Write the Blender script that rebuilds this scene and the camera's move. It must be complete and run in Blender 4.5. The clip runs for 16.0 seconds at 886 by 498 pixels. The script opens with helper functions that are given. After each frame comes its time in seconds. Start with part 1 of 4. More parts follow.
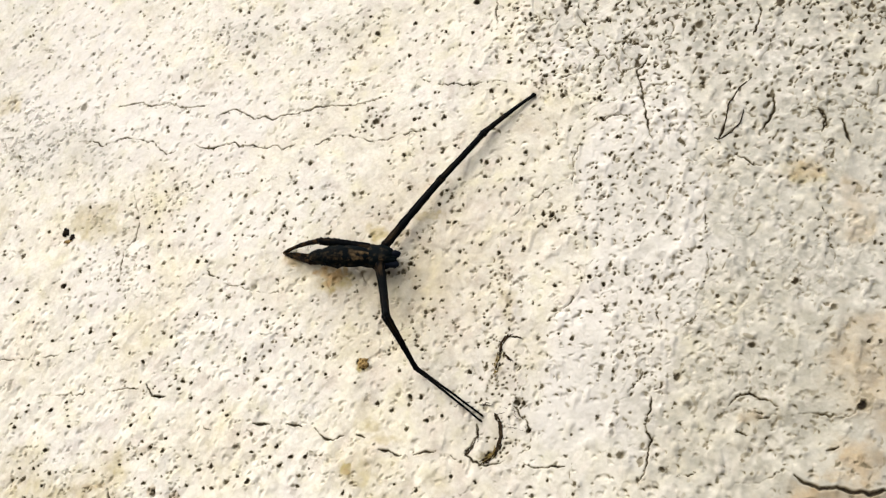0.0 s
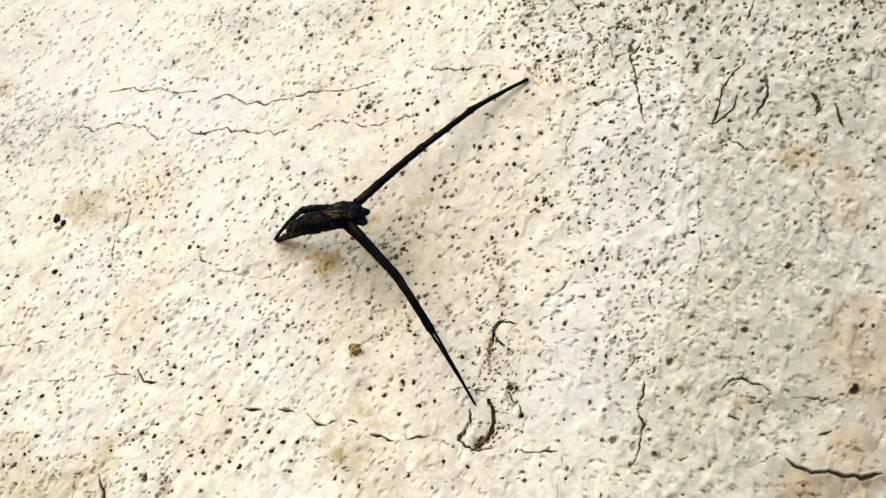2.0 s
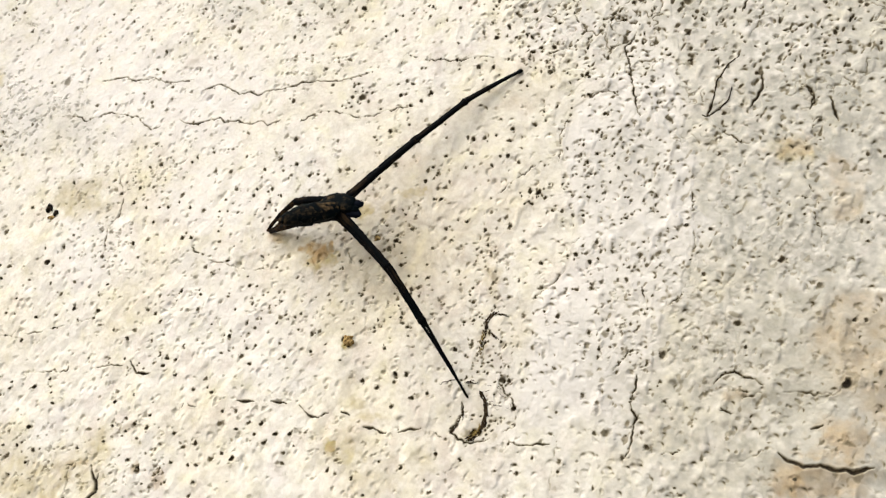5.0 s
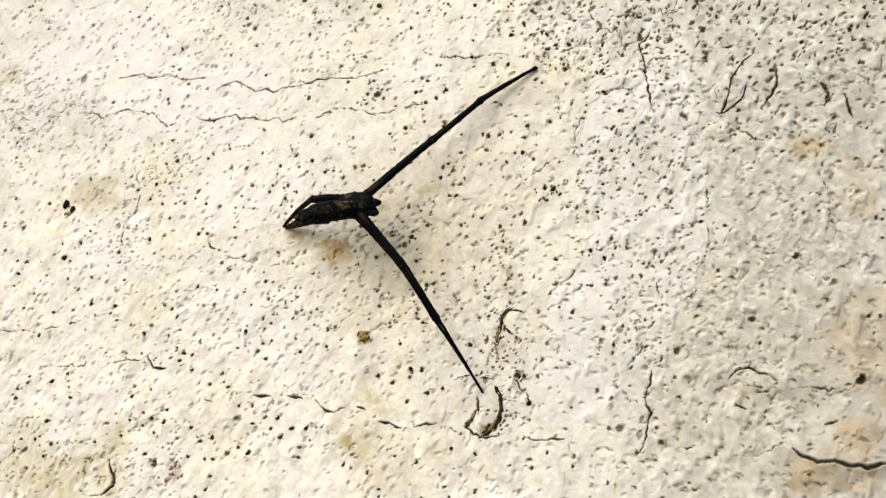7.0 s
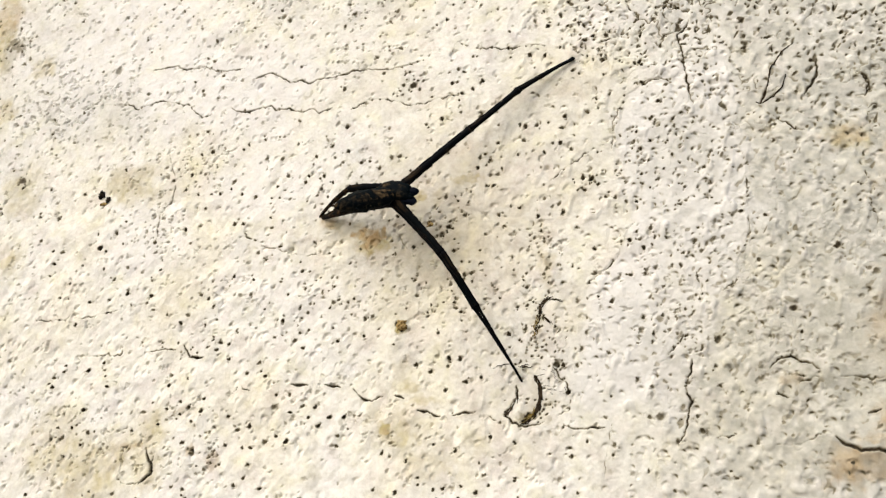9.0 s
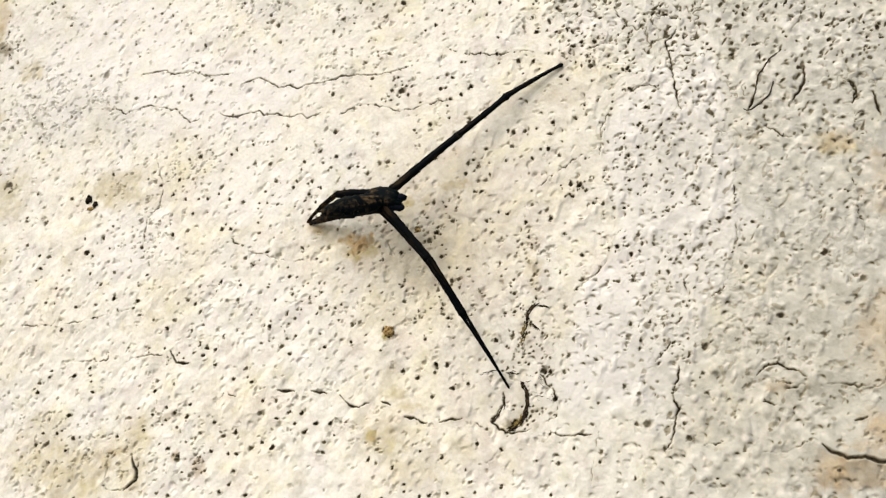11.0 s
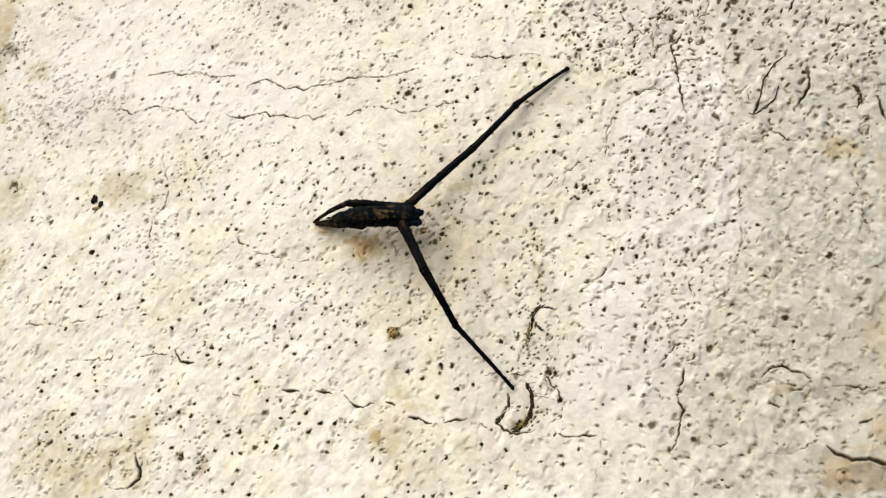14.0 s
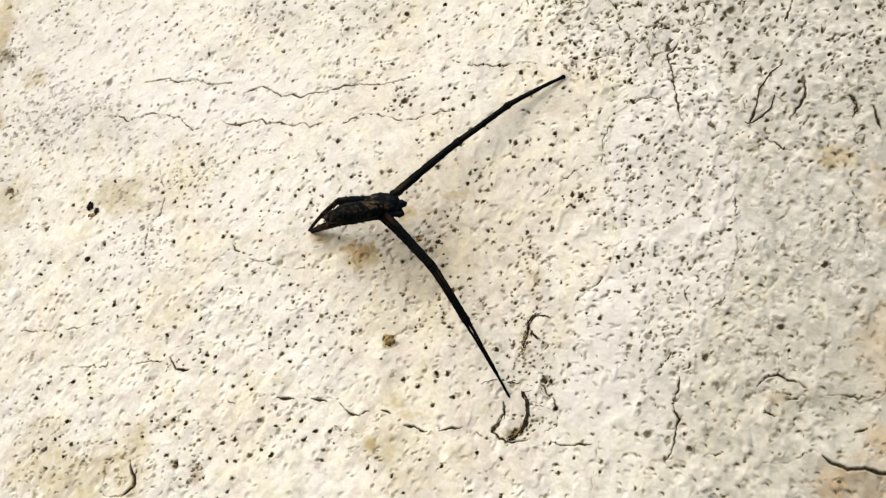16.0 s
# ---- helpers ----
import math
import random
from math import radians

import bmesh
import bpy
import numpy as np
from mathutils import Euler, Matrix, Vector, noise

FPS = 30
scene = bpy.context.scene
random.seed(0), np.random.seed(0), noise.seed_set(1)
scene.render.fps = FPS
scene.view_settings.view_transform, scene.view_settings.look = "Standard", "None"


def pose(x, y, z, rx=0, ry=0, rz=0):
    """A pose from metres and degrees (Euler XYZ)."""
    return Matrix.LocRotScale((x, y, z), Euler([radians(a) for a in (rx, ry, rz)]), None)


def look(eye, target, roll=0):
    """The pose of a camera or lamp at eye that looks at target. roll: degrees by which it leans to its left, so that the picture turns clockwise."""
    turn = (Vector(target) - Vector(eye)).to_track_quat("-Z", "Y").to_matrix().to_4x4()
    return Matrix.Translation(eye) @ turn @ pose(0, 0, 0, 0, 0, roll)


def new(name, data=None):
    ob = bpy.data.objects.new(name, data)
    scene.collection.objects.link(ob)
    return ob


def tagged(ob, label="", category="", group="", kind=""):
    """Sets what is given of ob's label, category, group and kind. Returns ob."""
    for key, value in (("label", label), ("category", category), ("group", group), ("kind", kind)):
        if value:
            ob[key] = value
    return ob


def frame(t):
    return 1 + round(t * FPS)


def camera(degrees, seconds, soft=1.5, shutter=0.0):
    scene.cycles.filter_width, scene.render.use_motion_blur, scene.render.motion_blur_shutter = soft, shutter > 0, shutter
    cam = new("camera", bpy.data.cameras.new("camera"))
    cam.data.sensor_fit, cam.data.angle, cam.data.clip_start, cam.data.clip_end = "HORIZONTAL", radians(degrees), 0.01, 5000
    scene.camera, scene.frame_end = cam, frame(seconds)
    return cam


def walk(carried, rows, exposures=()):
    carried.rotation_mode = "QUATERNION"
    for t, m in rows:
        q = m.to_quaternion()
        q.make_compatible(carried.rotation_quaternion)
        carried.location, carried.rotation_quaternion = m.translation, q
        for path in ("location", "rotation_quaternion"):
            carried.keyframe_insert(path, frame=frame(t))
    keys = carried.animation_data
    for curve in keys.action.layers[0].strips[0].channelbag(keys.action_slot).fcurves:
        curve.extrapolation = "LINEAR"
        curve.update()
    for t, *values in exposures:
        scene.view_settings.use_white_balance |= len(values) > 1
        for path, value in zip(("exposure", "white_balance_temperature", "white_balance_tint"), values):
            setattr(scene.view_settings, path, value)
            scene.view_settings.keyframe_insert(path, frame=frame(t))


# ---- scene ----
# Lengths inside the builders are in tenths of a millimetre, times MM10 for the world.
MM10 = 1e-4

# ---------------------------------------------------------------- camera
cam = camera(45, 16.0, soft=1.3)
walk(cam, [
    (0, pose(0.05174, -0.16746, -0.07144, 112.176, 0.000, 17.168)),
    (0.5, pose(0.05143, -0.16782, -0.07162, 111.808, 0.031, 17.165)),
    (1, pose(0.05114, -0.16739, -0.07215, 111.810, 0.037, 17.054)),
    (1.5, pose(0.05044, -0.16731, -0.07305, 111.796, 0.056, 16.961)),
    (2, pose(0.05144, -0.16667, -0.07234, 111.739, 0.101, 16.776)),
    (2.5, pose(0.05163, -0.16650, -0.07234, 111.573, 0.135, 16.676)),
    (3, pose(0.05186, -0.16615, -0.07232, 111.416, 0.106, 16.634)),
    (3.5, pose(0.05158, -0.16628, -0.07240, 111.171, 0.054, 16.749)),
    (4, pose(0.05234, -0.16611, -0.07151, 111.104, 0.028, 16.676)),
    (6.5, pose(0.05191, -0.16699, -0.07127, 110.893, -0.196, 16.763)),
    (7, pose(0.05111, -0.16766, -0.07184, 110.862, -0.211, 16.932)),
    (7.5, pose(0.05111, -0.16741, -0.07161, 110.916, -0.226, 17.106)),
    (8, pose(0.04964, -0.16721, -0.07203, 111.065, -0.285, 17.116)),
    (8.5, pose(0.04738, -0.16788, -0.07340, 111.011, -0.397, 17.238)),
    (9, pose(0.04614, -0.16830, -0.07460, 111.171, -0.553, 17.345)),
    (9.5, pose(0.04695, -0.16785, -0.07401, 111.180, -0.567, 17.251)),
    (12, pose(0.04651, -0.16777, -0.07469, 111.561, -0.560, 16.812)),
    (12.5, pose(0.04568, -0.16818, -0.07559, 111.584, -0.649, 16.910)),
    (13, pose(0.04515, -0.16855, -0.07586, 111.658, -0.781, 16.853)),
    (13.5, pose(0.04607, -0.16794, -0.07516, 111.803, -0.845, 16.629)),
    (14, pose(0.04539, -0.16815, -0.07585, 111.958, -0.925, 16.569)),
    (14.5, pose(0.04542, -0.16835, -0.07597, 112.057, -0.997, 16.645)),
    (15, pose(0.04477, -0.16876, -0.07627, 112.153, -1.066, 16.672)),
    (15.5, pose(0.04503, -0.16853, -0.07602, 112.254, -1.076, 16.576)),
    (16, pose(0.04559, -0.16808, -0.07564, 112.326, -1.023, 16.366)),
], [(0, 0.0), (7, 0.0), (12, -0.03), (16, -0.04)])

# ---------------------------------------------------------------- light
SUN_FROM = Vector((-0.50, -0.90, 0.80)).normalized()
world = bpy.data.worlds.new("world")
scene.world = world
world.use_nodes = True
sky = world.node_tree.nodes.new("ShaderNodeTexSky")
sky.sky_type, sky.sun_disc = "NISHITA", False
sky.sun_elevation = math.asin(SUN_FROM.z)
sky.sun_rotation = math.atan2(SUN_FROM.x, SUN_FROM.y)
sky.air_density, sky.dust_density, sky.ozone_density = 0.8, 2.2, 0.6
backg = world.node_tree.nodes["Background"]
backg.inputs["Strength"].default_value = 0.148
world.node_tree.links.new(sky.outputs["Color"], backg.inputs["Color"])

sun = new("sun", bpy.data.lights.new("sun", "SUN"))
sun.data.energy, sun.data.angle, sun.data.color = 3.55, radians(107), (1.0, 0.93, 0.76)
sun.matrix_basis = look(SUN_FROM, (0, 0, 0))


# ---------------------------------------------------------------- materials
def material(name, rough=0.8, spec=0.3):
    m = bpy.data.materials.new(name)
    m.use_nodes = True
    b = m.node_tree.nodes["Principled BSDF"]
    b.inputs["Roughness"].default_value = rough
    b.inputs["Specular IOR Level"].default_value = spec
    return m, m.node_tree, b


def noise_node(tree, scale, detail=4.0, rough=0.6, stretch=None):
    co = tree.nodes.new("ShaderNodeTexCoord")
    n = tree.nodes.new("ShaderNodeTexNoise")
    n.inputs["Scale"].default_value, n.inputs["Detail"].default_value = scale, detail
    n.inputs["Roughness"].default_value = rough
    if stretch:
        mp = tree.nodes.new("ShaderNodeMapping")
        mp.inputs["Rotation"].default_value, mp.inputs["Scale"].default_value = stretch
        tree.links.new(co.outputs["Object"], mp.inputs["Vector"])
        tree.links.new(mp.outputs["Vector"], n.inputs["Vector"])
    else:
        tree.links.new(co.outputs["Object"], n.inputs["Vector"])
    return n.outputs["Fac"]


def ramp(tree, fac, *stops):
    r = tree.nodes.new("ShaderNodeValToRGB")
    while len(r.color_ramp.elements) < len(stops):
        r.color_ramp.elements.new(0.5)
    for e, (p, c) in zip(r.color_ramp.elements, stops):
        e.position, e.color = p, (*c, 1) if len(c) == 3 else c
    tree.links.new(fac, r.inputs["Fac"])
    return r.outputs["Color"]


def mix(tree, fac, a, b, mode="MIX"):
    m = tree.nodes.new("ShaderNodeMix")
    m.data_type, m.blend_type = "RGBA", mode
    for sock, v in ((m.inputs["Factor"], fac), (m.inputs["A"], a), (m.inputs["B"], b)):
        if isinstance(v, (int, float)):
            sock.default_value = v
        elif isinstance(v, tuple):
            sock.default_value = (*v, 1)
        else:
            tree.links.new(v, sock)
    return m.outputs["Result"]


def bump(tree, bsdf, fac, dist, strength=1.0):
    b = tree.nodes.new("ShaderNodeBump")
    b.inputs["Distance"].default_value, b.inputs["Strength"].default_value = dist, strength
    tree.links.new(fac, b.inputs["Height"])
    tree.links.new(b.outputs["Normal"], bsdf.inputs["Normal"])


def attribute(tree, name):
    a = tree.nodes.new("ShaderNodeAttribute")
    a.attribute_type, a.attribute_name = "GEOMETRY", name
    return a.outputs["Fac"]


def plaster():
    m, tree, b = material("limewashed_plaster", 0.88, 0.25)
    broad = ramp(tree, noise_node(tree, 45, 4), (0.32, (0.81, 0.80, 0.78)), (0.50, (0.825, 0.805, 0.748)), (0.70, (0.805, 0.766, 0.66)))
    # thin coats of wash that lie over one another, some pinkish, some greenish cream
    coat = ramp(tree, noise_node(tree, 210, 3, 0.55), (0.36, (0.97, 0.945, 0.955)), (0.47, (1, 1, 1)), (0.56, (1, 0.995, 0.975)), (0.68, (0.965, 0.96, 0.87)))
    col = mix(tree, 1.0, broad, coat, "MULTIPLY")
    fine = ramp(tree, noise_node(tree, 900, 5, 0.7), (0.25, (0.83, 0.82, 0.80)), (0.6, (1, 1, 1)))
    col = mix(tree, 1.0, col, fine, "MULTIPLY")
    blotch = ramp(tree, noise_node(tree, 430, 5, 0.72), (0.33, (0.80, 0.78, 0.735)), (0.50, (1, 1, 1)))
    col = mix(tree, 0.7, col, blotch, "MULTIPLY")
    cloud = ramp(tree, noise_node(tree, 190, 4, 0.65), (0.34, (0.80, 0.79, 0.79)), (0.54, (1, 1, 1)))
    col = mix(tree, 0.7, col, cloud, "MULTIPLY")
    chalk = ramp(tree, noise_node(tree, 300, 4, 0.65), (0.3, (0.70, 0.685, 0.675)), (0.6, (0.82, 0.80, 0.785)))
    col = mix(tree, attribute(tree, "chalk"), col, chalk)
    # worn grey; it also carries the soft shade painted round the spider
    worn = ramp(tree, noise_node(tree, 260, 5, 0.7), (0.30, (0.32, 0.318, 0.285)), (0.65, (0.53, 0.52, 0.475)))
    col = mix(tree, attribute(tree, "worn"), col, worn)
    earth = ramp(tree, noise_node(tree, 500, 4), (0.3, (0.29, 0.225, 0.080)), (0.7, (0.53, 0.455, 0.215)))
    col = mix(tree, attribute(tree, "stain"), col, earth)
    clay = ramp(tree, noise_node(tree, 420, 5, 0.7), (0.3, (0.30, 0.195, 0.092)), (0.7, (0.56, 0.42, 0.235)))
    col = mix(tree, attribute(tree, "clay"), col, clay)
    # dirt, and the shade painted into the sunward side of holes
    grime_shade = attribute(tree, "grime_shade")
    film = ramp(tree, noise_node(tree, 800, 3), (0.3, (0.50, 0.47, 0.37)), (0.7, (0.72, 0.69, 0.58)))
    col = mix(tree, ramp(tree, grime_shade, (0.0, (0, 0, 0)), (0.6, (1, 1, 1))), col, film, "MULTIPLY")
    dust_shade = ramp(tree, noise_node(tree, 1100, 3), (0.3, (0.13, 0.108, 0.070)), (0.7, (0.30, 0.265, 0.185)))
    col = mix(tree, ramp(tree, grime_shade, (0.12, (0, 0, 0)), (0.62, (1, 1, 1))), col, dust_shade)
    soot_shade = ramp(tree, noise_node(tree, 1500, 3), (0.35, (0.013, 0.010, 0.007)), (0.75, (0.075, 0.057, 0.034)))
    col = mix(tree, ramp(tree, grime_shade, (0.40, (0, 0, 0)), (0.90, (1, 1, 1))), col, soot_shade)
    tree.links.new(col, b.inputs["Base Color"])
    bump(tree, b, noise_node(tree, 1700, 4, 0.65), 0.00008, 0.45)
    return m


def chitin(name, dark, brown, at=0.55, rough=0.7, scale=900, band=None, stretch=None):
    m, tree, b = material(name, rough, 0.04)
    patch = noise_node(tree, scale, 4, 0.6, stretch)
    col = ramp(tree, patch, (at - 0.10, dark), (at + 0.18, brown))
    if band:
        tone = ramp(tree, noise_node(tree, 1000, 3, 0.5), (0.47, dark), (0.53, tuple(0.6 * v for v in band)), (0.60, band), (0.70, tuple(1.5 * v for v in band)))
        col = mix(tree, attribute(tree, "band"), col, tone)
    tree.links.new(col, b.inputs["Base Color"])
    bump(tree, b, noise_node(tree, 3500, 3, 0.6), 0.00005, 0.6)
    return m


PLASTER = plaster()
SHELL = chitin("spider_shell", (0.0007, 0.0030, 0.0045), (0.028, 0.023, 0.015), 0.62, scale=1100, band=(0.105, 0.071, 0.036))
LEG = chitin("spider_leg", (0.0006, 0.0015, 0.0025), (0.042, 0.026, 0.012), 0.60, scale=1300, stretch=((0, 0, 0), (1, 1, 0.16)))
FOOT = chitin("spider_foot", (0.003, 0.003, 0.003), (0.085, 0.048, 0.020), 0.55)
PALP = chitin("spider_palp", (0.0025, 0.0045, 0.010), (0.006, 0.008, 0.014), 0.55, 0.6)
SOOT = chitin("black_crumb", (0.008, 0.007, 0.006), (0.05, 0.035, 0.02), 0.6, 0.8)
RUST = chitin("brown_crumb", (0.07, 0.038, 0.016), (0.46, 0.33, 0.14), 0.47, 0.95, scale=2600)
ROOT = chitin("dry_root", (0.020, 0.015, 0.010), (0.08, 0.056, 0.034), 0.55, 0.9)
STRAW = chitin("dry_straw", (0.11, 0.075, 0.022), (0.42, 0.32, 0.12), 0.48, 0.9)


# ---------------------------------------------------------------- the wall
def smooth(a, b, x):
    t = np.clip((x - a) / (b - a), 0, 1)
    return t * t * (3 - 2 * t)


def value_noise(x, z, size, seed, turn=0.0, stretch=1.0):
    """Smooth noise from -1 to 1 with grains of that size, drawn out along the direction turn."""
    c, s = math.cos(turn), math.sin(turn)
    u, v = (x * c + z * s) / (size * stretch), (z * c - x * s) / size
    i, j = np.floor(u).astype(np.int64), np.floor(v).astype(np.int64)
    fu, fv = u - i, v - j
    fu, fv = fu * fu * (3 - 2 * fu), fv * fv * (3 - 2 * fv)

    def corner(p, q):
        h = (p * 374761393 + q * 668265263 + seed * 974711) & 0x7FFFFFFF
        h = ((h ^ (h >> 13)) * 1274126177) & 0x7FFFFFFF
        return ((h ^ (h >> 16)) & 0xFFFF) / 32767.5 - 1
    top = corner(i, j) * (1 - fu) + corner(i + 1, j) * fu
    low = corner(i, j + 1) * (1 - fu) + corner(i + 1, j + 1) * fu
    return top * (1 - fv) + low * fv


# a close grid over the part that is seen near by, a wide one beyond it
STEP = 1.38
X0, X1, Z0, Z1 = -1166, 806, -528, 758
core_x, core_z = np.arange(X0, X1, STEP), np.arange(Z0, Z1, STEP)
spread = np.cumsum(4 * 1.245 ** np.arange(31))
all_x = np.concatenate([X0 - spread[::-1], core_x, core_x[-1] + spread])
all_z = np.concatenate([Z0 - spread[::-1], core_z, core_z[-1] + spread])
B = len(spread)
GX, GZ = np.meshgrid(all_x, all_z)
CX, CZ = GX[B:-B, B:-B], GZ[B:-B, B:-B]
HEIGHT = 5.0 * value_noise(GX, GZ, 420, 1) + 2.6 * value_noise(GX, GZ, 150, 2) + 1.5 * value_noise(GX, GZ, 60, 3)
GRIME_SHADE, STAIN, WORN, CHALK, CLAY = (np.zeros_like(GX) for _ in range(5))
H, G, S, O, C, Y = (a[B:-B, B:-B] for a in (HEIGHT, GRIME_SHADE, STAIN, WORN, CHALK, CLAY))


def window(x0, x1, z0, z1):
    i0, i1 = int((x0 - X0) / STEP), int((x1 - X0) / STEP) + 2
    j0, j1 = int((z0 - Z0) / STEP), int((z1 - Z0) / STEP) + 2
    return slice(max(j0, 0), max(j1, 0)), slice(max(i0, 0), max(i1, 0))


def relief():
    """Trowelled plaster: slanting furrows on one side, rounder knobs on the other."""
    left = 1 - smooth(-260, 330, CX + 120 * value_noise(CX, CZ, 200, 4))
    rough = 0.5 + 0.5 * (1 - smooth(-150, 220, CZ + 120 * value_noise(CX, CZ, 160, 33)))
    H[:] += left * (0.4 + 1.5 * rough) * value_noise(CX, CZ, 18, 5, radians(62), 1.4)
    H[:] += left * 0.7 * rough * value_noise(CX, CZ, 8, 6, radians(52), 1.5)
    H[:] += left * 0.9 * value_noise(CX, CZ, 33, 34)
    grit = value_noise(CX, CZ, 17, 7, radians(75), 1.4) + 0.3 * value_noise(CX, CZ, 9, 8, radians(75), 1.3)
    H[:] += (1 - left) * (1.5 * grit + 2.6 * smooth(0.4, 1.0, grit))
    H[:] += 0.28 * value_noise(CX, CZ, 4.2, 9)
    H[:] += (1 - left) * 1.3 * value_noise(CX, CZ, 30, 19)
    # grey wear on the older coat
    n = value_noise(CX, CZ, 110, 10) + 0.6 * value_noise(CX, CZ, 40, 11) + 0.4 * value_noise(CX, CZ, 14, 12)
    far = smooth(60, 480, CX + 110 * n)
    # the older coat ends at an uneven edge
    edge_x = 455 + np.minimum(0.35 * (CZ + 40), 0) + 18 * value_noise(CX, CZ, 60, 31) + 9 * value_noise(CX, CZ, 16, 32)
    O[:] += 0.42 * far + 0.40 * smooth(-14, 38, CX - edge_x)
    H[:] -= 1.6 * smooth(-3, 4, CX - edge_x) * smooth(-260, -120, CZ)
    # the cream coat has flaked off along a ragged line, and whiter, rougher plaster lies bare beyond it
    flaked = CX - np.interp(CZ, (-420, -300, -153, -100, -48, 0, 92, 196, 225, 330, 470), (140, 150, 182, 239, 262, 250, 238, 266, 318, 375, 275)) + 5 * value_noise(CX, CZ, 26, 38) + 3 * value_noise(CX, CZ, 9, 39)
    C[:] = 0.8 * smooth(-10, 22, flaked) * (1 - smooth(-20, 30, CX - edge_x)) * smooth(-430, -300, CZ + 60 * n) * (1 - smooth(230, 360, CZ + 60 * n))
    H[:] -= 1.3 * smooth(-3, 3, flaked) * smooth(-190, -120, CZ)
    O[:] += 0.22 * smooth(150, 330, CX + 60 * n) * smooth(250, 420, CZ + 60 * n)
    O[:] += 0.20 * smooth(0.5, 1.3, n)
    O[:] += 0.12 * smooth(-760, -960, CX + 90 * n) * smooth(120, 260, CZ + 70 * n)
    # scabs of old dirt, thick in the upper corner and thin elsewhere
    scab = value_noise(CX, CZ, 9.5, 15, radians(60), 1.5) + 0.7 * value_noise(CX, CZ, 5, 16, radians(60), 1.4)
    where = smooth(130, 260, CX + 70 * n) * smooth(190, 380, CZ + 70 * n + 110 * smooth(280, 480, CX))
    some = 0.30 * far + 0.22 * smooth(0.1, 0.9, n)
    peak = smooth(0.66, 1.12, scab)
    G[:] = np.maximum(G, peak * np.clip(0.45 * where + some, 0, 0.8))
    H[:] -= 2.0 * peak * np.clip(where + some, 0, 1) + 2.6 * smooth(0.44, 0.56, where)
    # curled edges of flaking wash
    curl = np.abs(value_noise(CX, CZ, 19, 24, radians(70), 1.3) + 0.55 * value_noise(CX, CZ, 8, 25))
    patchy = smooth(0.2, 0.6, value_noise(CX, CZ, 34, 26) + 0.3 * value_noise(CX, CZ, 12, 27))
    edge = (1 - smooth(0.04, 0.15, curl)) * patchy
    G[:] = np.maximum(G, edge * np.clip(0.5 * where + 0.07 * far + 0.03, 0, 0.9))
    H[:] -= 2.2 * edge * np.clip(where + 0.25 * far + 0.1, 0, 1)
    O[:] = np.clip(O * (0.75 + 0.45 * value_noise(CX, CZ, 7, 13)), 0, 0.9)


def pore(x, z, r, ratio, turn, depth, dark):
    """A pin hole in the plaster with dirt and painted shade in it."""
    w = window(x - 2.4 * r * ratio, x + 2.4 * r * ratio, z - 2.4 * r * ratio, z + 2.4 * r * ratio)
    dx, dz = CX[w] - x, CZ[w] - z
    if dx.size == 0:
        return
    c, s = math.cos(turn), math.sin(turn)
    d = np.hypot((dx * c + dz * s) / ratio, dz * c - dx * s) / r
    d = d * (1 + (0.7 if r < 5 else 0.35) * value_noise(dx + 31 * x, dz + 17 * z, min(max(0.9 * r, 2.4), 3.4), 14))
    dark *= 0.95 - 0.32 * min(max((z - 100) / 150, 0), 1) * min(max((-150 - x) / 150, 0), 1)
    depth *= 1 - 0.5 * min(max((x - 330) / 120, 0), 1) * min(max((260 - z) / 80, 0), 1)
    H[w] -= 1.2 * depth * (1 - smooth(0.30, 1.15, d))
    H[w] += 0.13 * depth * np.exp(-((d - 1.35) / 0.3) ** 2)
    # dirt, and shade painted as a dark crescent on the side towards the sun
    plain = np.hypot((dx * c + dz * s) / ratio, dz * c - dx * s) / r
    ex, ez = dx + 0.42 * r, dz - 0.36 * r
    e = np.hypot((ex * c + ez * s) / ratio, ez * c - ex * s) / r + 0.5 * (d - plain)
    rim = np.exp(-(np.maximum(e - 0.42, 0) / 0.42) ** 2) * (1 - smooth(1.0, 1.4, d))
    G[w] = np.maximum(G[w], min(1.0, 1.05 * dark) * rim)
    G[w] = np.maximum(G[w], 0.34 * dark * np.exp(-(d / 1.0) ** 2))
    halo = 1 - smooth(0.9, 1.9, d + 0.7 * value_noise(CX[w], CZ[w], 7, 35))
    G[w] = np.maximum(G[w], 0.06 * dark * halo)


def pores():
    rng = random.Random(5)
    made = 0
    while made < 3900:
        x, z = rng.uniform(X0 + 12, X1 - 12), rng.uniform(Z0 + 12, Z1 - 12)
        clump = 0.5 + 0.5 * noise.noise((x / 90, z / 90, 3.1)) + 0.35 * noise.noise((x / 30, z / 30, 7.7))
        if rng.random() > 0.25 + 0.75 * clump:
            continue
        made += 1
        if x > 150 and z < 250 and rng.random() < 0.55:
            continue
        if -20 < x < 225 and -40 < z < 270 and rng.random() < 0.6:
            continue
        right = min(max((x - 380) / 260, 0), 1)
        inner = -1010 < x < 700 and -460 < z < 610
        strong = rng.random() < (0.07 if inner else 0.36)
        r = (2.0 + 1.4 * rng.random()) if strong or rng.random() < 0.7 else rng.uniform(2.8, 4.6)
        dark = rng.uniform(0.7, 1.0) if strong else rng.uniform(0.06, 0.34)
        turn = radians(rng.gauss(52, 25)) if x < 200 else radians(rng.uniform(0, 180))
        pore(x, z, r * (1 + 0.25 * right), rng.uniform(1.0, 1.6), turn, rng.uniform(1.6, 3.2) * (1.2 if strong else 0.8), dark)


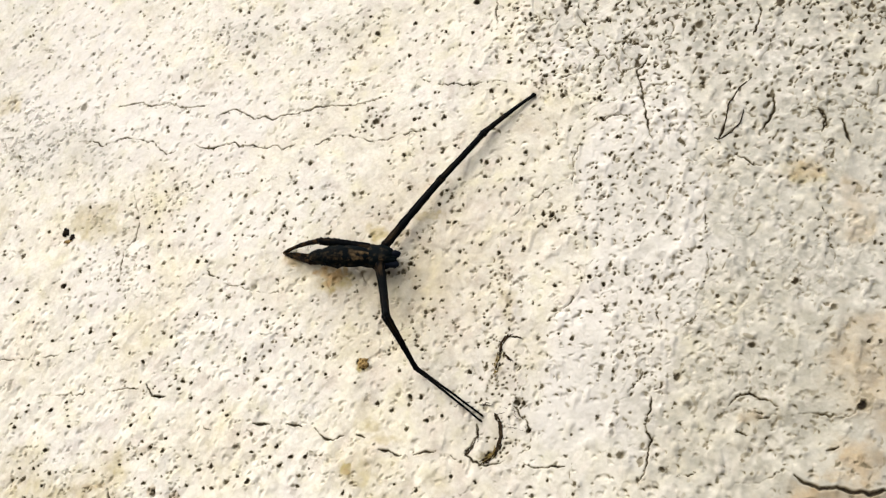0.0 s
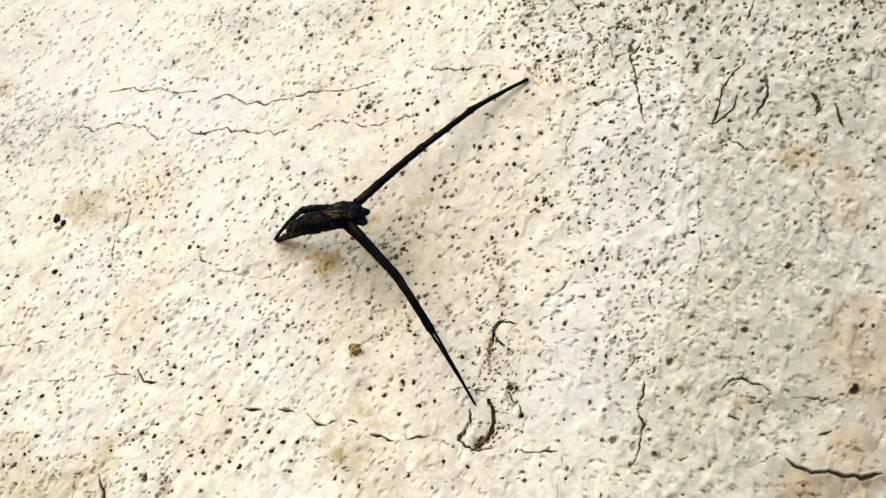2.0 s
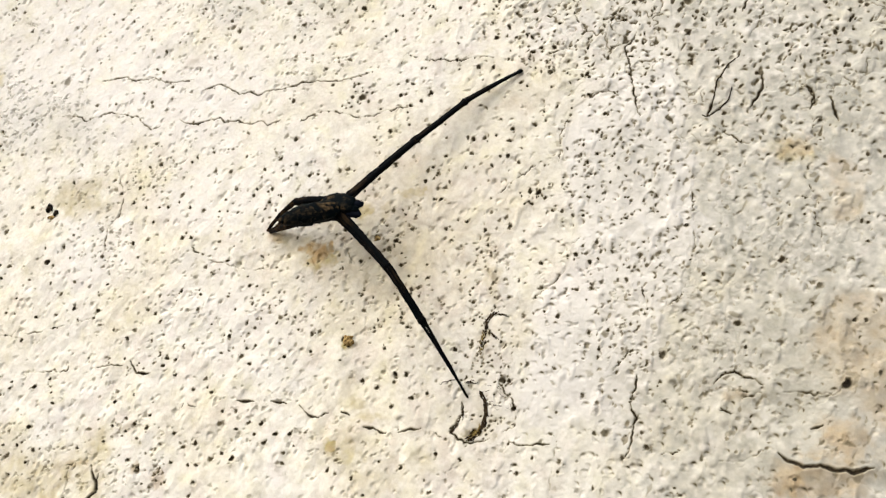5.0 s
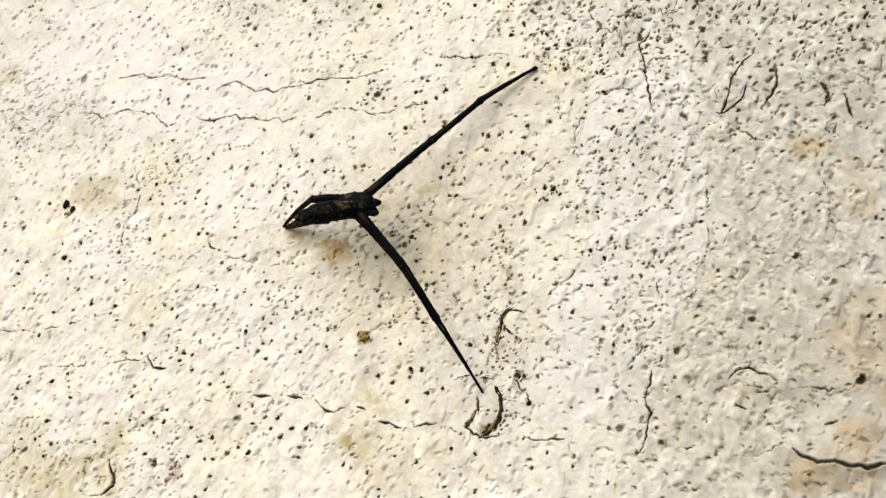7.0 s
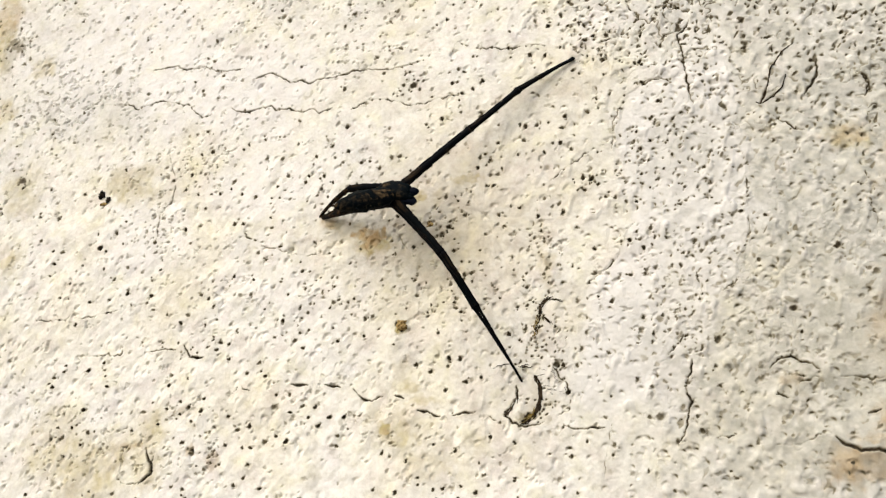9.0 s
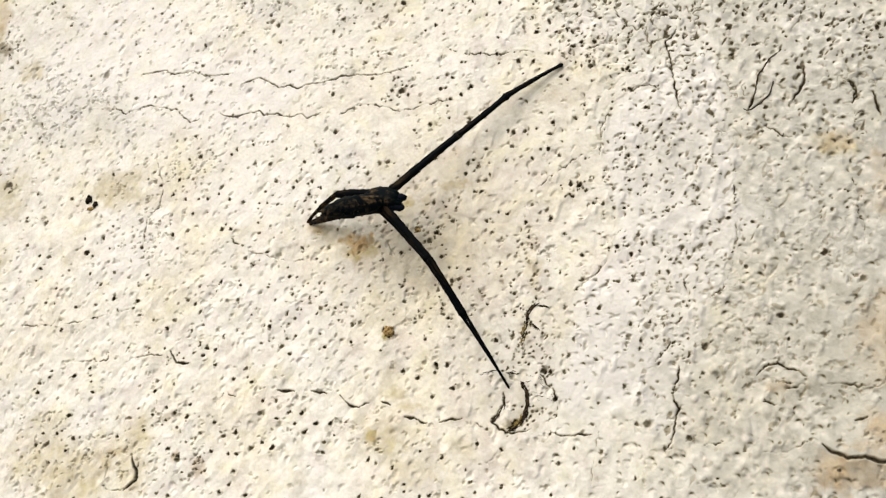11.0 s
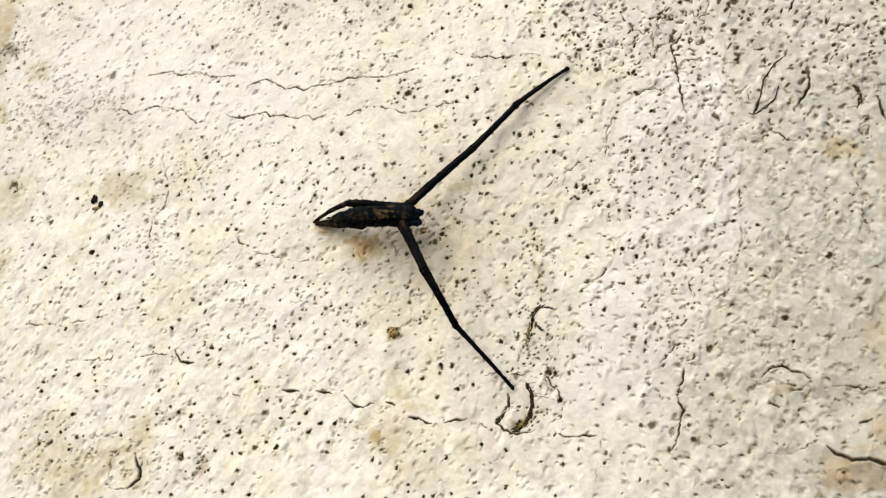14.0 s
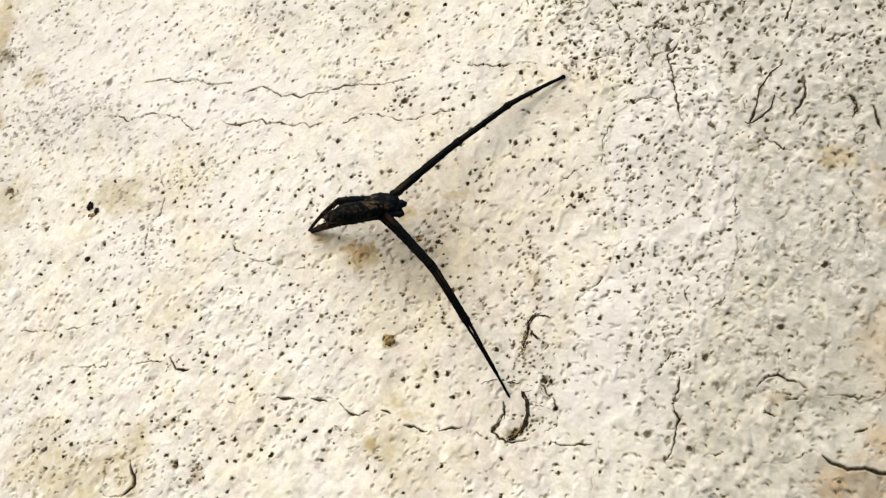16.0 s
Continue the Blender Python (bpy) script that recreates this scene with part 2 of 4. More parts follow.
def dimple(x, z, r, turn, depth, dark):
    """A soft comma-shaped hollow, steep on one side and running out on the other."""
    w = window(x - 3 * r, x + 3 * r, z - 3 * r, z + 3 * r)
    dx, dz = CX[w] - x, CZ[w] - z
    if dx.size == 0:
        return
    c, s = math.cos(turn), math.sin(turn)
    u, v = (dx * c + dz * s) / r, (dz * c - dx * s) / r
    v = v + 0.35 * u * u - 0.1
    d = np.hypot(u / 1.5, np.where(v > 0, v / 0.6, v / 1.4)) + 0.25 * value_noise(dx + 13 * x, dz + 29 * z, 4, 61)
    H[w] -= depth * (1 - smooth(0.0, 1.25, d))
    # grey shade of the steep side, put into the colour
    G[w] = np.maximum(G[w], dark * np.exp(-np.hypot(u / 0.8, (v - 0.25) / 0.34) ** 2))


def dimples():
    rng = random.Random(21)
    for _ in range(1500):
        x, z = rng.uniform(90, 800), rng.uniform(Z0 + 20, Z1 - 20)
        if rng.random() > min(max((x - 90) / 150, 0.15), 1):
            continue
        r = rng.uniform(2.8, 5.6)
        dimple(x, z, r, radians(rng.gauss(-35, 40)), rng.uniform(0.5, 1.0) * r * 0.8, rng.choice((0.15, 0.25, 0.4, 0.55, 0.85)))


def gouges(p, rx, rz, count, low, high, size=5.0):
    """Larger comma-shaped hollows scattered over a patch."""
    rng = random.Random(int(p[0] * 7 + p[1]))
    for _ in range(count):
        x, z = rng.gauss(p[0], rx * 0.5), rng.gauss(p[1], rz * 0.5)
        if X0 + 25 < x < X1 - 25 and Z0 + 25 < z < Z1 - 25:
            r = size * rng.uniform(0.7, 1.4)
            dimple(x, z, r, radians(rng.gauss(30, 45)), rng.uniform(0.5, 0.9) * r, rng.uniform(low, high))


def dents():
    """Soft slanting hollows left by the brush, their painted shade faint."""
    rng = random.Random(31)
    for _ in range(1250):
        x, z = rng.uniform(X0 + 25, 160), rng.uniform(Z0 + 25, Z1 - 25)
        if z > 40 and rng.random() < 0.5:
            continue
        r = rng.uniform(3.2, 6.4)
        dimple(x, z, r, radians(rng.gauss(63, 16)), rng.uniform(0.35, 0.75) * r, rng.choice((0.0, 0.04, 0.08, 0.14, 0.22)))


def peppered():
    """Close-set sharp pin holes where the old coat shows."""
    rng = random.Random(11)
    made = 0
    while made < 560:
        x, z = rng.uniform(140, 830), rng.uniform(180, 780)
        n = 60 * noise.noise((x / 110, z / 110, 2.2))
        if rng.random() > min(max((x + n - 150) / 160, 0), 1) * min(max((z + n - 200) / 190, 0), 1):
            continue
        made += 1
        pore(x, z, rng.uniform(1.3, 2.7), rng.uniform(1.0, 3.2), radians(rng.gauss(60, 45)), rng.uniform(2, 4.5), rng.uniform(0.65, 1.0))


def holes(low, high, *points):
    """The larger pin holes, each with a shape of its own."""
    rng = random.Random(int(points[0][0] * 3 + points[0][1]))
    for x, z in points:
        r = rng.uniform(low, high)
        turn = radians(rng.gauss(52, 30)) if x < 200 else radians(rng.uniform(0, 180))
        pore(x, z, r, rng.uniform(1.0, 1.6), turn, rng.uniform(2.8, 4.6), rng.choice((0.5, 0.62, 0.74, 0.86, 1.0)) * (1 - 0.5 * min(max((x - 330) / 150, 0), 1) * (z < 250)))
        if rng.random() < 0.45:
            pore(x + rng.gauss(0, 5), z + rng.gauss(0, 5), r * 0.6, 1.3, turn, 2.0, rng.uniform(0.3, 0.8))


def clump(p, rx, rz, count, low=0.15, high=0.6, size=2.6):
    """A patch of small pores close together, dark with dirt and painted shade."""
    rng = random.Random(int(p[0] * 5 + p[1]))
    for _ in range(count):
        x, z = rng.gauss(p[0], rx * 0.5), rng.gauss(p[1], rz * 0.5)
        if X0 + 15 < x < X1 - 15 and Z0 + 15 < z < Z1 - 15:
            pore(x, z, rng.uniform(0.55, 1.25) * size, rng.uniform(1.0, 2.0), radians(rng.gauss(55, 30)), rng.uniform(1.5, 3.2), rng.uniform(low, high))


def wear_or_shade(p, rx, rz, amount):
    """A soft greyer patch, for plaster bare of wash and for painted shade."""
    x, z = p
    w = window(x - 2.2 * rx, x + 2.2 * rx, z - 2.2 * rz, z + 2.2 * rz)
    d = np.hypot((CX[w] - x) / rx, (CZ[w] - z) / rz) + 0.3 * value_noise(CX[w], CZ[w], 0.5 * min(rx, rz), 41) + 0.25 * value_noise(CX[w], CZ[w], 9, 42)
    O[w] = np.clip(O[w] + amount * (1 - smooth(0.3, 1.25, d)), 0, 0.95)


def crack(width, depth, dark, *points):
    """A hair crack along the points: it wanders, opens into short dark gashes, all but closes between them, and has pits beside it."""
    seed = points[0][0] * 7.31 + points[0][1] * 3.17
    rng = random.Random(int(seed))
    wild = 0.3 if depth < 2 else 0.55 if width >= 3.5 else 0.7 if dark >= 0.85 else 1.0
    way, run = [Vector(points[0])], 0.0
    for a, b in zip(points, points[1:]):
        a, b = Vector(a), Vector(b)
        n = max(1, int((b - a).length / 3.0))
        side = Vector((a.y - b.y, b.x - a.x)).normalized()
        for k in range(1, n + 1):
            s = run + (b - a).length * k / n
            off = 3.6 * noise.noise((s / 15, seed, 0.2)) + 3.4 * noise.noise((s / 5.5, seed, 4.7))
            way.append(a.lerp(b, k / n) + side * off * wild)
        run += (b - a).length
    xs, zs, m = [p.x for p in way], [p.y for p in way], 4 + 2 * width
    whole = window(min(xs) - m, max(xs) + m, min(zs) - m, max(zs) + m)
    x, z = CX[whole], CZ[whole]
    if x.size == 0:
        return
    best, place = np.full(x.shape, 99.0), np.zeros(x.shape)
    for k, (a, b) in enumerate(zip(way, way[1:])):
        dx, dz, e = x - a.x, z - a.y, b - a
        t = np.clip((dx * e.x + dz * e.y) / max(e.length_squared, 1e-6), 0, 1)
        d = np.hypot(dx - t * e.x, dz - t * e.y)
        place = np.where(d < best, k + t, place)
        best = np.minimum(best, d)
    taper = np.clip(np.minimum(place, len(way) - 1 - place) / 4.0, 0.22, 1)
    live = np.clip(0.36 + 0.9 * value_noise(x, z, 17, 17) + 0.6 * value_noise(x, z, 6, 18), 0.04, 1.2)
    if width > 3.3:
        live = 0.6 + 0.4 * live
    elif dark >= 0.85:
        live = 0.3 + 0.7 * live
    half = width * (0.24 + (0.64 if dark >= 0.85 else 0.46) * live) * taper
    cut = 1 - smooth(half * 0.4, half * 1.1 + 0.5, best)
    H[whole] -= depth * cut * (0.22 + 0.78 * live)
    # the upper lip stands a little proud
    H[whole] += 0.10 * depth * np.exp(-((best - half - 2.2) / 1.4) ** 2) * live
    G[whole] = np.maximum(G[whole], np.clip(dark * (0.2 + 1.45 * live), 0, 1) * cut)
    G[whole] = np.maximum(G[whole], 0.10 * dark * (1 - smooth(half + 0.5, half + 4.5, best + 2 * value_noise(x, z, 7, 36))) * live)
    if depth > 2.5 and width < 3:
        for _ in range(int(run / 19 * dark)):
            p = rng.choice(way)
            pore(p.x + rng.gauss(0, 1.6), p.y + rng.gauss(0, 1.6), rng.uniform(1.2, 2.1), rng.uniform(1, 2), rng.uniform(0, 3), 2.5, rng.uniform(0.5, 1.0))


def stain(x, z, rx, rz, amount, seed=1, into=None):
    w = window(x - 2.2 * rx, x + 2.2 * rx, z - 2.2 * rz, z + 2.2 * rz)
    dx, dz = (CX[w] - x) / rx, (CZ[w] - z) / rz
    d = np.hypot(dx, dz) + 0.42 * value_noise(CX[w], CZ[w], 0.7 * min(rx, rz), 20 + seed) + 0.22 * value_noise(CX[w], CZ[w], 0.25 * min(rx, rz) + 3, 21 + seed) + 0.12 * value_noise(CX[w], CZ[w], 5, 22 + seed)
    into = S if into is None else into
    speckle = 0.86 + 0.25 * value_noise(CX[w], CZ[w], 22, 23 + seed) + 0.32 * value_noise(CX[w], CZ[w], 9, 37 + seed)
    into[w] = np.maximum(into[w], amount * (1 - smooth(0.4, 1.15, d)) * speckle)


def swell(x, z, rx, rz, high):
    w = window(x - 2.5 * rx, x + 2.5 * rx, z - 2.5 * rz, z + 2.5 * rz)
    d = np.hypot((CX[w] - x) / rx, (CZ[w] - z) / rz) + 0.2 * value_noise(CX[w], CZ[w], 25, 30)
    H[w] += high * (1 - smooth(0.3, 1.2, d))


def spot(p, r, ratio=1.3, turn=0.6, depth=4.0, dark=0.95):
    pore(p[0], p[1], r, ratio, turn, depth, dark)


def blot(p, rx, rz, amount, seed=1):
    stain(p[0], p[1], rx, rz, amount, seed)


def bare(p, rx, rz, amount, seed=1):
    """A brown patch, for clay showing through and for painted shade."""
    stain(p[0], p[1], rx, rz, amount, seed, Y)


def chalky(p, rx, rz, amount, seed=1):
    """A patch of cooler, whiter wash."""
    stain(p[0], p[1], rx, rz, amount, seed, C)


def smudge_or_shade(p, rx, rz, amount):
    """A thin brown film, for dirt and for shade put into the colour."""
    x, z = p
    w = window(x - 2.2 * rx, x + 2.2 * rx, z - 2.2 * rz, z + 2.2 * rz)
    d = np.hypot((CX[w] - x) / rx, (CZ[w] - z) / rz) + 0.4 * value_noise(CX[w], CZ[w], 12, 51) + 0.3 * value_noise(CX[w], CZ[w], 5, 52)
    G[w] = np.maximum(G[w], amount * (1 - smooth(0.3, 1.25, d)))


def knob(p, rx, rz, high):
    swell(p[0], p[1], rx, rz, high)


relief()
# swellings of the plaster
knob((617, -438), 120, 60, 10)
knob((653, -349), 60, 60, 6)
knob((527, -327), 45, 30, 5)
knob((349, 216), 60, 60, 4)
knob((-143, -370), 50, 60, 3)
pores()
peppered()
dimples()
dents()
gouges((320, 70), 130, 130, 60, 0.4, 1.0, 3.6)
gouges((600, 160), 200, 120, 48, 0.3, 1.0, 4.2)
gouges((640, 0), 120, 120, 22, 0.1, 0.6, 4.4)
gouges((440, 160), 90, 90, 20, 0.5, 1.0, 3.8)
# darker patches
clump((-420, 537), 95, 65, 45)
clump((-205, 488), 150, 70, 50)
clump((-261, 381), 80, 50, 25)
clump((-811, 342), 130, 80, 60, 0.06, 0.28, 3.6)
clump((-924, 428), 70, 140, 40, 0.06, 0.3, 3.6)
clump((-566, 178), 80, 60, 50)
clump((-645, 43), 60, 70, 45, 0.1, 0.4)
clump((321, 78), 130, 120, 30, 0.25, 0.8, 2.0)
clump((308, 117), 40, 36, 9, 0.5, 0.9, 1.9)
clump((191, 36), 36, 16, 14, 0.7, 1.0, 2.3)
clump((327, -119), 110, 70, 60, 0.2, 0.7)
clump((328, -234), 60, 60, 45, 0.2, 0.8)
clump((212, 322), 110, 60, 60, 0.3, 0.9, 2.4)
clump((152, 456), 60, 40, 35, 0.3, 0.9, 2.4)
clump((-680, -384), 190, 70, 70, 0.08, 0.38, 2.3)
clump((-823, -331), 90, 90, 44, 0.1, 0.45, 2.3)
clump((-503, -398), 40, 40, 14, 0.3, 0.7, 2.8)
clump((99, -263), 60, 40, 40, 0.3, 0.9, 2.0)
clump((106, -348), 50, 50, 24, 0.3, 1.0, 1.9)
clump((100, -195), 40, 50, 40, 0.3, 1.0, 1.9)
clump((-565, -212), 44, 24, 10, 0.4, 0.9, 2.2)
clump((-140, 279), 40, 30, 20, 0.5, 0.95, 2.2)
clump((98, -74), 60, 80, 40, 0.2, 0.6)
clump((310, 30), 90, 110, 22, 0.2, 0.8, 2.2)
clump((-60, -120), 110, 90, 45, 0.3, 0.95, 2.1)
clump((-330, -130), 170, 80, 60, 0.3, 1.0, 2.0)
clump((60, 90), 110, 110, 14, 0.3, 0.95, 2.8)
clump((-300, 60), 160, 100, 40, 0.3, 0.9, 2.1)
clump((494, -320), 90, 60, 35, 0.1, 0.45, 3.2)
clump((619, -112), 120, 100, 45, 0.03, 0.15, 4.2)
clump((435, -225), 120, 90, 45, 0.03, 0.18, 3.8)
clump((-57, 3), 50, 40, 25, 0.3, 0.8, 2.2)
wear_or_shade((-433, 533), 90, 60, 0.25)
wear_or_shade((-181, 497), 110, 60, 0.22)
wear_or_shade((-823, 331), 130, 80, 0.28)
wear_or_shade((727, 122), 80, 140, 0.35)
wear_or_shade((641, -261), 100, 120, 0.40)
wear_or_shade((600, -453), 130, 60, 0.58)
wear_or_shade((480, -300), 230, 200, 0.13)
wear_or_shade((640, -380), 110, 80, 0.34)
wear_or_shade((300, 60), 170, 130, 0.14)
wear_or_shade((674, -281), 70, 120, 0.25)
wear_or_shade((584, -50), 160, 140, 0.16)
wear_or_shade((112, -292), 200, 170, 0.2)
wear_or_shade((254, -419), 120, 80, 0.22)
wear_or_shade((368, 71), 90, 80, 0.10)
# grey stain and soft shade round the spider, put into the colour
wear_or_shade((-213, -31), 55, 32, 0.25)
wear_or_shade((17, -33), 120, 90, 0.17)
wear_or_shade((-265, -1), 40, 24, 0.35)
wear_or_shade((-72, -60), 60, 55, 0.34)
wear_or_shade((-41, -5), 60, 40, 0.18)
wear_or_shade((-99, -52), 90, 50, 0.14)
# the pair of long cracks above the spider
crack(1.5, 4, 0.85, (-714, 408), (-657, 408), (-636, 396), (-590, 395), (-559, 379), (-497, 374))
crack(1.6, 4, 0.86, (-471, 345), (-450, 353), (-432, 353), (-392, 327), (-368, 327), (-355, 317), (-331, 323), (-294, 322), (-259, 330), (-229, 329), (-176, 320), (-152, 325), (-116, 332))
crack(1.6, 4, 0.8, (-57, 339), (-47, 360), (-25, 345))
crack(1.2, 3, 0.6, (-10, 339), (18, 332), (56, 326), (84, 331), (122, 322))
crack(1.5, 4, 0.8, (-811, 342), (-755, 331), (-737, 317), (-707, 326), (-688, 331), (-612, 307), (-601, 290), (-583, 276), (-562, 281))
crack(1.9, 4, 0.85, (-521, 290), (-507, 279), (-481, 273), (-450, 279), (-432, 280), (-419, 268), (-394, 267), (-363, 256), (-339, 258), (-326, 248), (-300, 256))
crack(1.3, 3, 0.8, (-260, 246), (-238, 258), (-208, 260), (-168, 251), (-139, 237), (-110, 238), (-88, 244), (-38, 245))
# the worn coat in the upper corner
crack(1.6, 4, 0.85, (382, 332), (377, 318), (362, 302), (364, 280), (369, 252), (371, 216), (375, 176), (379, 158))
crack(1.4, 3, 0.6, (379, 158), (385, 165), (395, 170))
crack(1.4, 4, 0.7, (335, 310), (363, 306))
crack(1.9, 4, 0.85, (293, 208), (312, 216), (328, 217), (345, 206))
crack(1.6, 4, 0.7, (109, 503), (106, 472), (108, 445))
crack(1.8, 4, 0.6, (266, 471), (262, 441), (279, 418), (276, 382), (297, 348), (264, 318), (217, 309))
crack(3.0, 5, 0.95, (588, 215), (585, 188), (571, 163))
crack(2.6, 5, 0.92, (647, 180), (660, 173), (664, 153), (654, 132))
crack(3.0, 5, 0.95, (688, 149), (693, 122), (697, 106))
crack(2.2, 4, 0.9, (580, 405), (586, 386), (575, 359), (568, 337))
crack(3.6, 5, 1.0, (487, 144), (497, 157), (503, 176))
crack(3.0, 5, 0.95, (490, 144), (506, 155), (521, 163))
crack(3.4, 5, 0.95, (588, 200), (582, 181), (572, 165), (561, 152))
crack(3.2, 5, 0.9, (645, 177), (656, 171), (664, 157), (659, 141))
crack(2.4, 4, 0.8, (624, -20), (640, -30), (667, -32))
crack(2.2, 4, 0.7, (657, 111), (671, 112), (655, 98))
crack(1.6, 4, 0.6, (508, 119), (525, 103), (539, 85), (560, 88))
crack(1.4, 3, 0.6, (289, 215), (314, 216), (329, 217))
crack(1.2, 3, 0.6, (268, 196), (252, 170), (238, 139), (236, 92))
crack(1.1, 3, 0.6, (122, 42), (141, 57), (162, 73), (195, 92))
crack(2.2, 1.2, 0.34, (-160, -20), (-147, -42), (-131, -67))
crack(1.6, 0.8, 0.18, (-222, -36), (-208, -62), (-196, -82))
# cracks in the middle
crack(1.4, 2.6, 0.5, (267, -48), (251, -58), (247, -80), (239, -99), (218, -127), (194, -140), (179, -153))
crack(1.6, 4, 0.6, (408, 8), (395, -6), (382, -23))
crack(1.3, 3, 0.45, (453, 17), (454, -13), (453, -54), (449, -93), (439, -135), (423, -167), (399, -184))
crack(2.2, 4, 0.6, (637, -2), (647, -28), (662, -33))
crack(2.0, 4, 0.6, (641, -57), (646, -86), (642, -116))
crack(1.6, 4, 0.6, (364, -152), (366, -188))
crack(1.4, 3, 0.45, (-652, 209), (-640, 170), (-630, 140), (-628, 126), (-634, 102), (-647, 85), (-656, 72), (-657, 51), (-660, 7))
crack(1.7, 4, 0.75, (-471, 17), (-462, 3), (-450, -2), (-435, -9))
crack(1.0, 2, 0.4, (-431, -16), (-389, -31), (-354, -43), (-307, -50))
# lower cracks
crack(2.0, 4, 0.85, (343, -291), (340, -313), (332, -331), (332, -349), (339, -361), (334, -371), (330, -393), (323, -414), (313, -424))
crack(2.2, 4, 0.7, (307, -284), (321, -271), (333, -249))
crack(2.4, 4, 0.85, (461, -316), (473, -304), (484, -300), (493, -297), (506, -307), (522, -314), (533, -324))
crack(2.0, 4, 0.75, (474, -321), (498, -327), (510, -335))
crack(3.2, 5, 0.72, (500, -345), (507, -341), (524, -336), (540, -342))
crack(2.6, 5, 0.7, (463, -357), (474, -358), (491, -365))
knob((486, -345), 22, 18, 4)
crack(2.2, 4, 0.4, (562, -336), (583, -334), (606, -344), (634, -341))
crack(4.0, 6, 1.0, (544, -428), (556, -440), (577, -449), (600, -451), (619, -457), (645, -461), (672, -456))
crack(4.4, 6, 0.85, (594, -394), (611, -390))
crack(1.6, 4, 0.4, (457, -436), (490, -436), (524, -423))
crack(1.7, 4, 0.6, (371, -418), (403, -418))
crack(2.4, 5, 0.9, (-234, -303), (-223, -316))
crack(4.2, 5, 1.0, (-223, -316), (-207, -326), (-196, -327))
crack(2.6, 5, 0.95, (-196, -327), (-179, -320))
crack(4.2, 5, 1.0, (-156, -320), (-140, -327))
crack(4.2, 5, 1.0, (-115, -348), (-93, -354))
crack(2.8, 5, 0.95, (-93, -354), (-76, -363))
crack(2.6, 4, 0.95, (-52, -361), (-33, -358), (-13, -357))
crack(1.5, 4, 0.7, (4, -362), (27, -376))
crack(2.0, 4, 0.92, (57, -317), (58, -336), (46, -353), (37, -365), (49, -379), (73, -385), (103, -380))
crack(1.7, 3, 0.8, (120, -291), (140, -318), (147, -346), (143, -364), (125, -371))
crack(2.2, 4, 0.92, (133, -384), (152, -394), (179, -393), (200, -394))
crack(1.5, 4, 0.7, (144, -240), (143, -257), (132, -262))
crack(1.0, 2, 0.4, (211, -390), (205, -417), (199, -451), (195, -477))
crack(1.2, 3, 0.5, (-908, -125), (-841, -133), (-828, -118), (-816, -128), (-797, -129), (-741, -122), (-698, -115), (-659, -107))
crack(1.5, 3, 0.6, (-790, -207), (-753, -206), (-709, -209), (-705, -188))
crack(2.0, 4, 0.92, (-643, -208), (-613, -205), (-590, -209))
crack(2.2, 4, 0.92, (-574, -200), (-560, -223), (-545, -227), (-531, -225))
crack(4.2, 5, 1.0, (-556, -224), (-534, -226))
crack(1.5, 3, 0.7, (-465, -298), (-456, -288))
crack(1.5, 3, 0.7, (-447, -287), (-432, -297))
crack(4.2, 5, 1.0, (-352, -288), (-319, -292))
crack(4.2, 5, 1.0, (-287, -293), (-258, -300))
crack(1.2, 3, 0.25, (-683, -442), (-679, -425), (-681, -389), (-659, -376), (-632, -392))
crack(3.9, 6, 1.0, (-632, -388), (-626, -404), (-616, -420), (-616, -436), (-638, -453))
crack(2.6, 5, 0.95, (-613, -402), (-618, -418))
crack(3.0, 4, 0.6, (-683, -386), (-661, -379), (-638, -388))
bare((-662, -382), 26, 7, 0.4, 50)
crack(1.4, 4, 0.5, (-638, -449), (-660, -454), (-683, -443))
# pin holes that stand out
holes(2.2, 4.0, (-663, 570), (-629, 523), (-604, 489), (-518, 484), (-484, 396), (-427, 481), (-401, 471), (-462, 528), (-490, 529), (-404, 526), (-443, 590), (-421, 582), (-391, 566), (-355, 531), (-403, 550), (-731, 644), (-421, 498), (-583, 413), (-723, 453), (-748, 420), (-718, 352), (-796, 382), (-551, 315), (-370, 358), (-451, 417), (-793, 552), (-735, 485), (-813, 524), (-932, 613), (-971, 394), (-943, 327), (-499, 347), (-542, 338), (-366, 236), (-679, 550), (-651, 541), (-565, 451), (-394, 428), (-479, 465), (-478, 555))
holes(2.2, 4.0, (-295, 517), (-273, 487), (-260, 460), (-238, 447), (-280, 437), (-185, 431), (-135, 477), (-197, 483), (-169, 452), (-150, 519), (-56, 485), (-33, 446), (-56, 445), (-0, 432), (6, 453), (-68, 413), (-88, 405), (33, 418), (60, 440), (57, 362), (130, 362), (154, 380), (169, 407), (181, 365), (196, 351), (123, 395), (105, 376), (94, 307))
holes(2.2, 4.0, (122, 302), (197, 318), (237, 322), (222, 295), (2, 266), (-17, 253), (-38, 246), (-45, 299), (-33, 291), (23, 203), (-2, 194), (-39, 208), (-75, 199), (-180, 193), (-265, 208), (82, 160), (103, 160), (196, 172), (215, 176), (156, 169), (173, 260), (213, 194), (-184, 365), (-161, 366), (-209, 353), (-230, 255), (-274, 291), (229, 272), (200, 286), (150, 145))
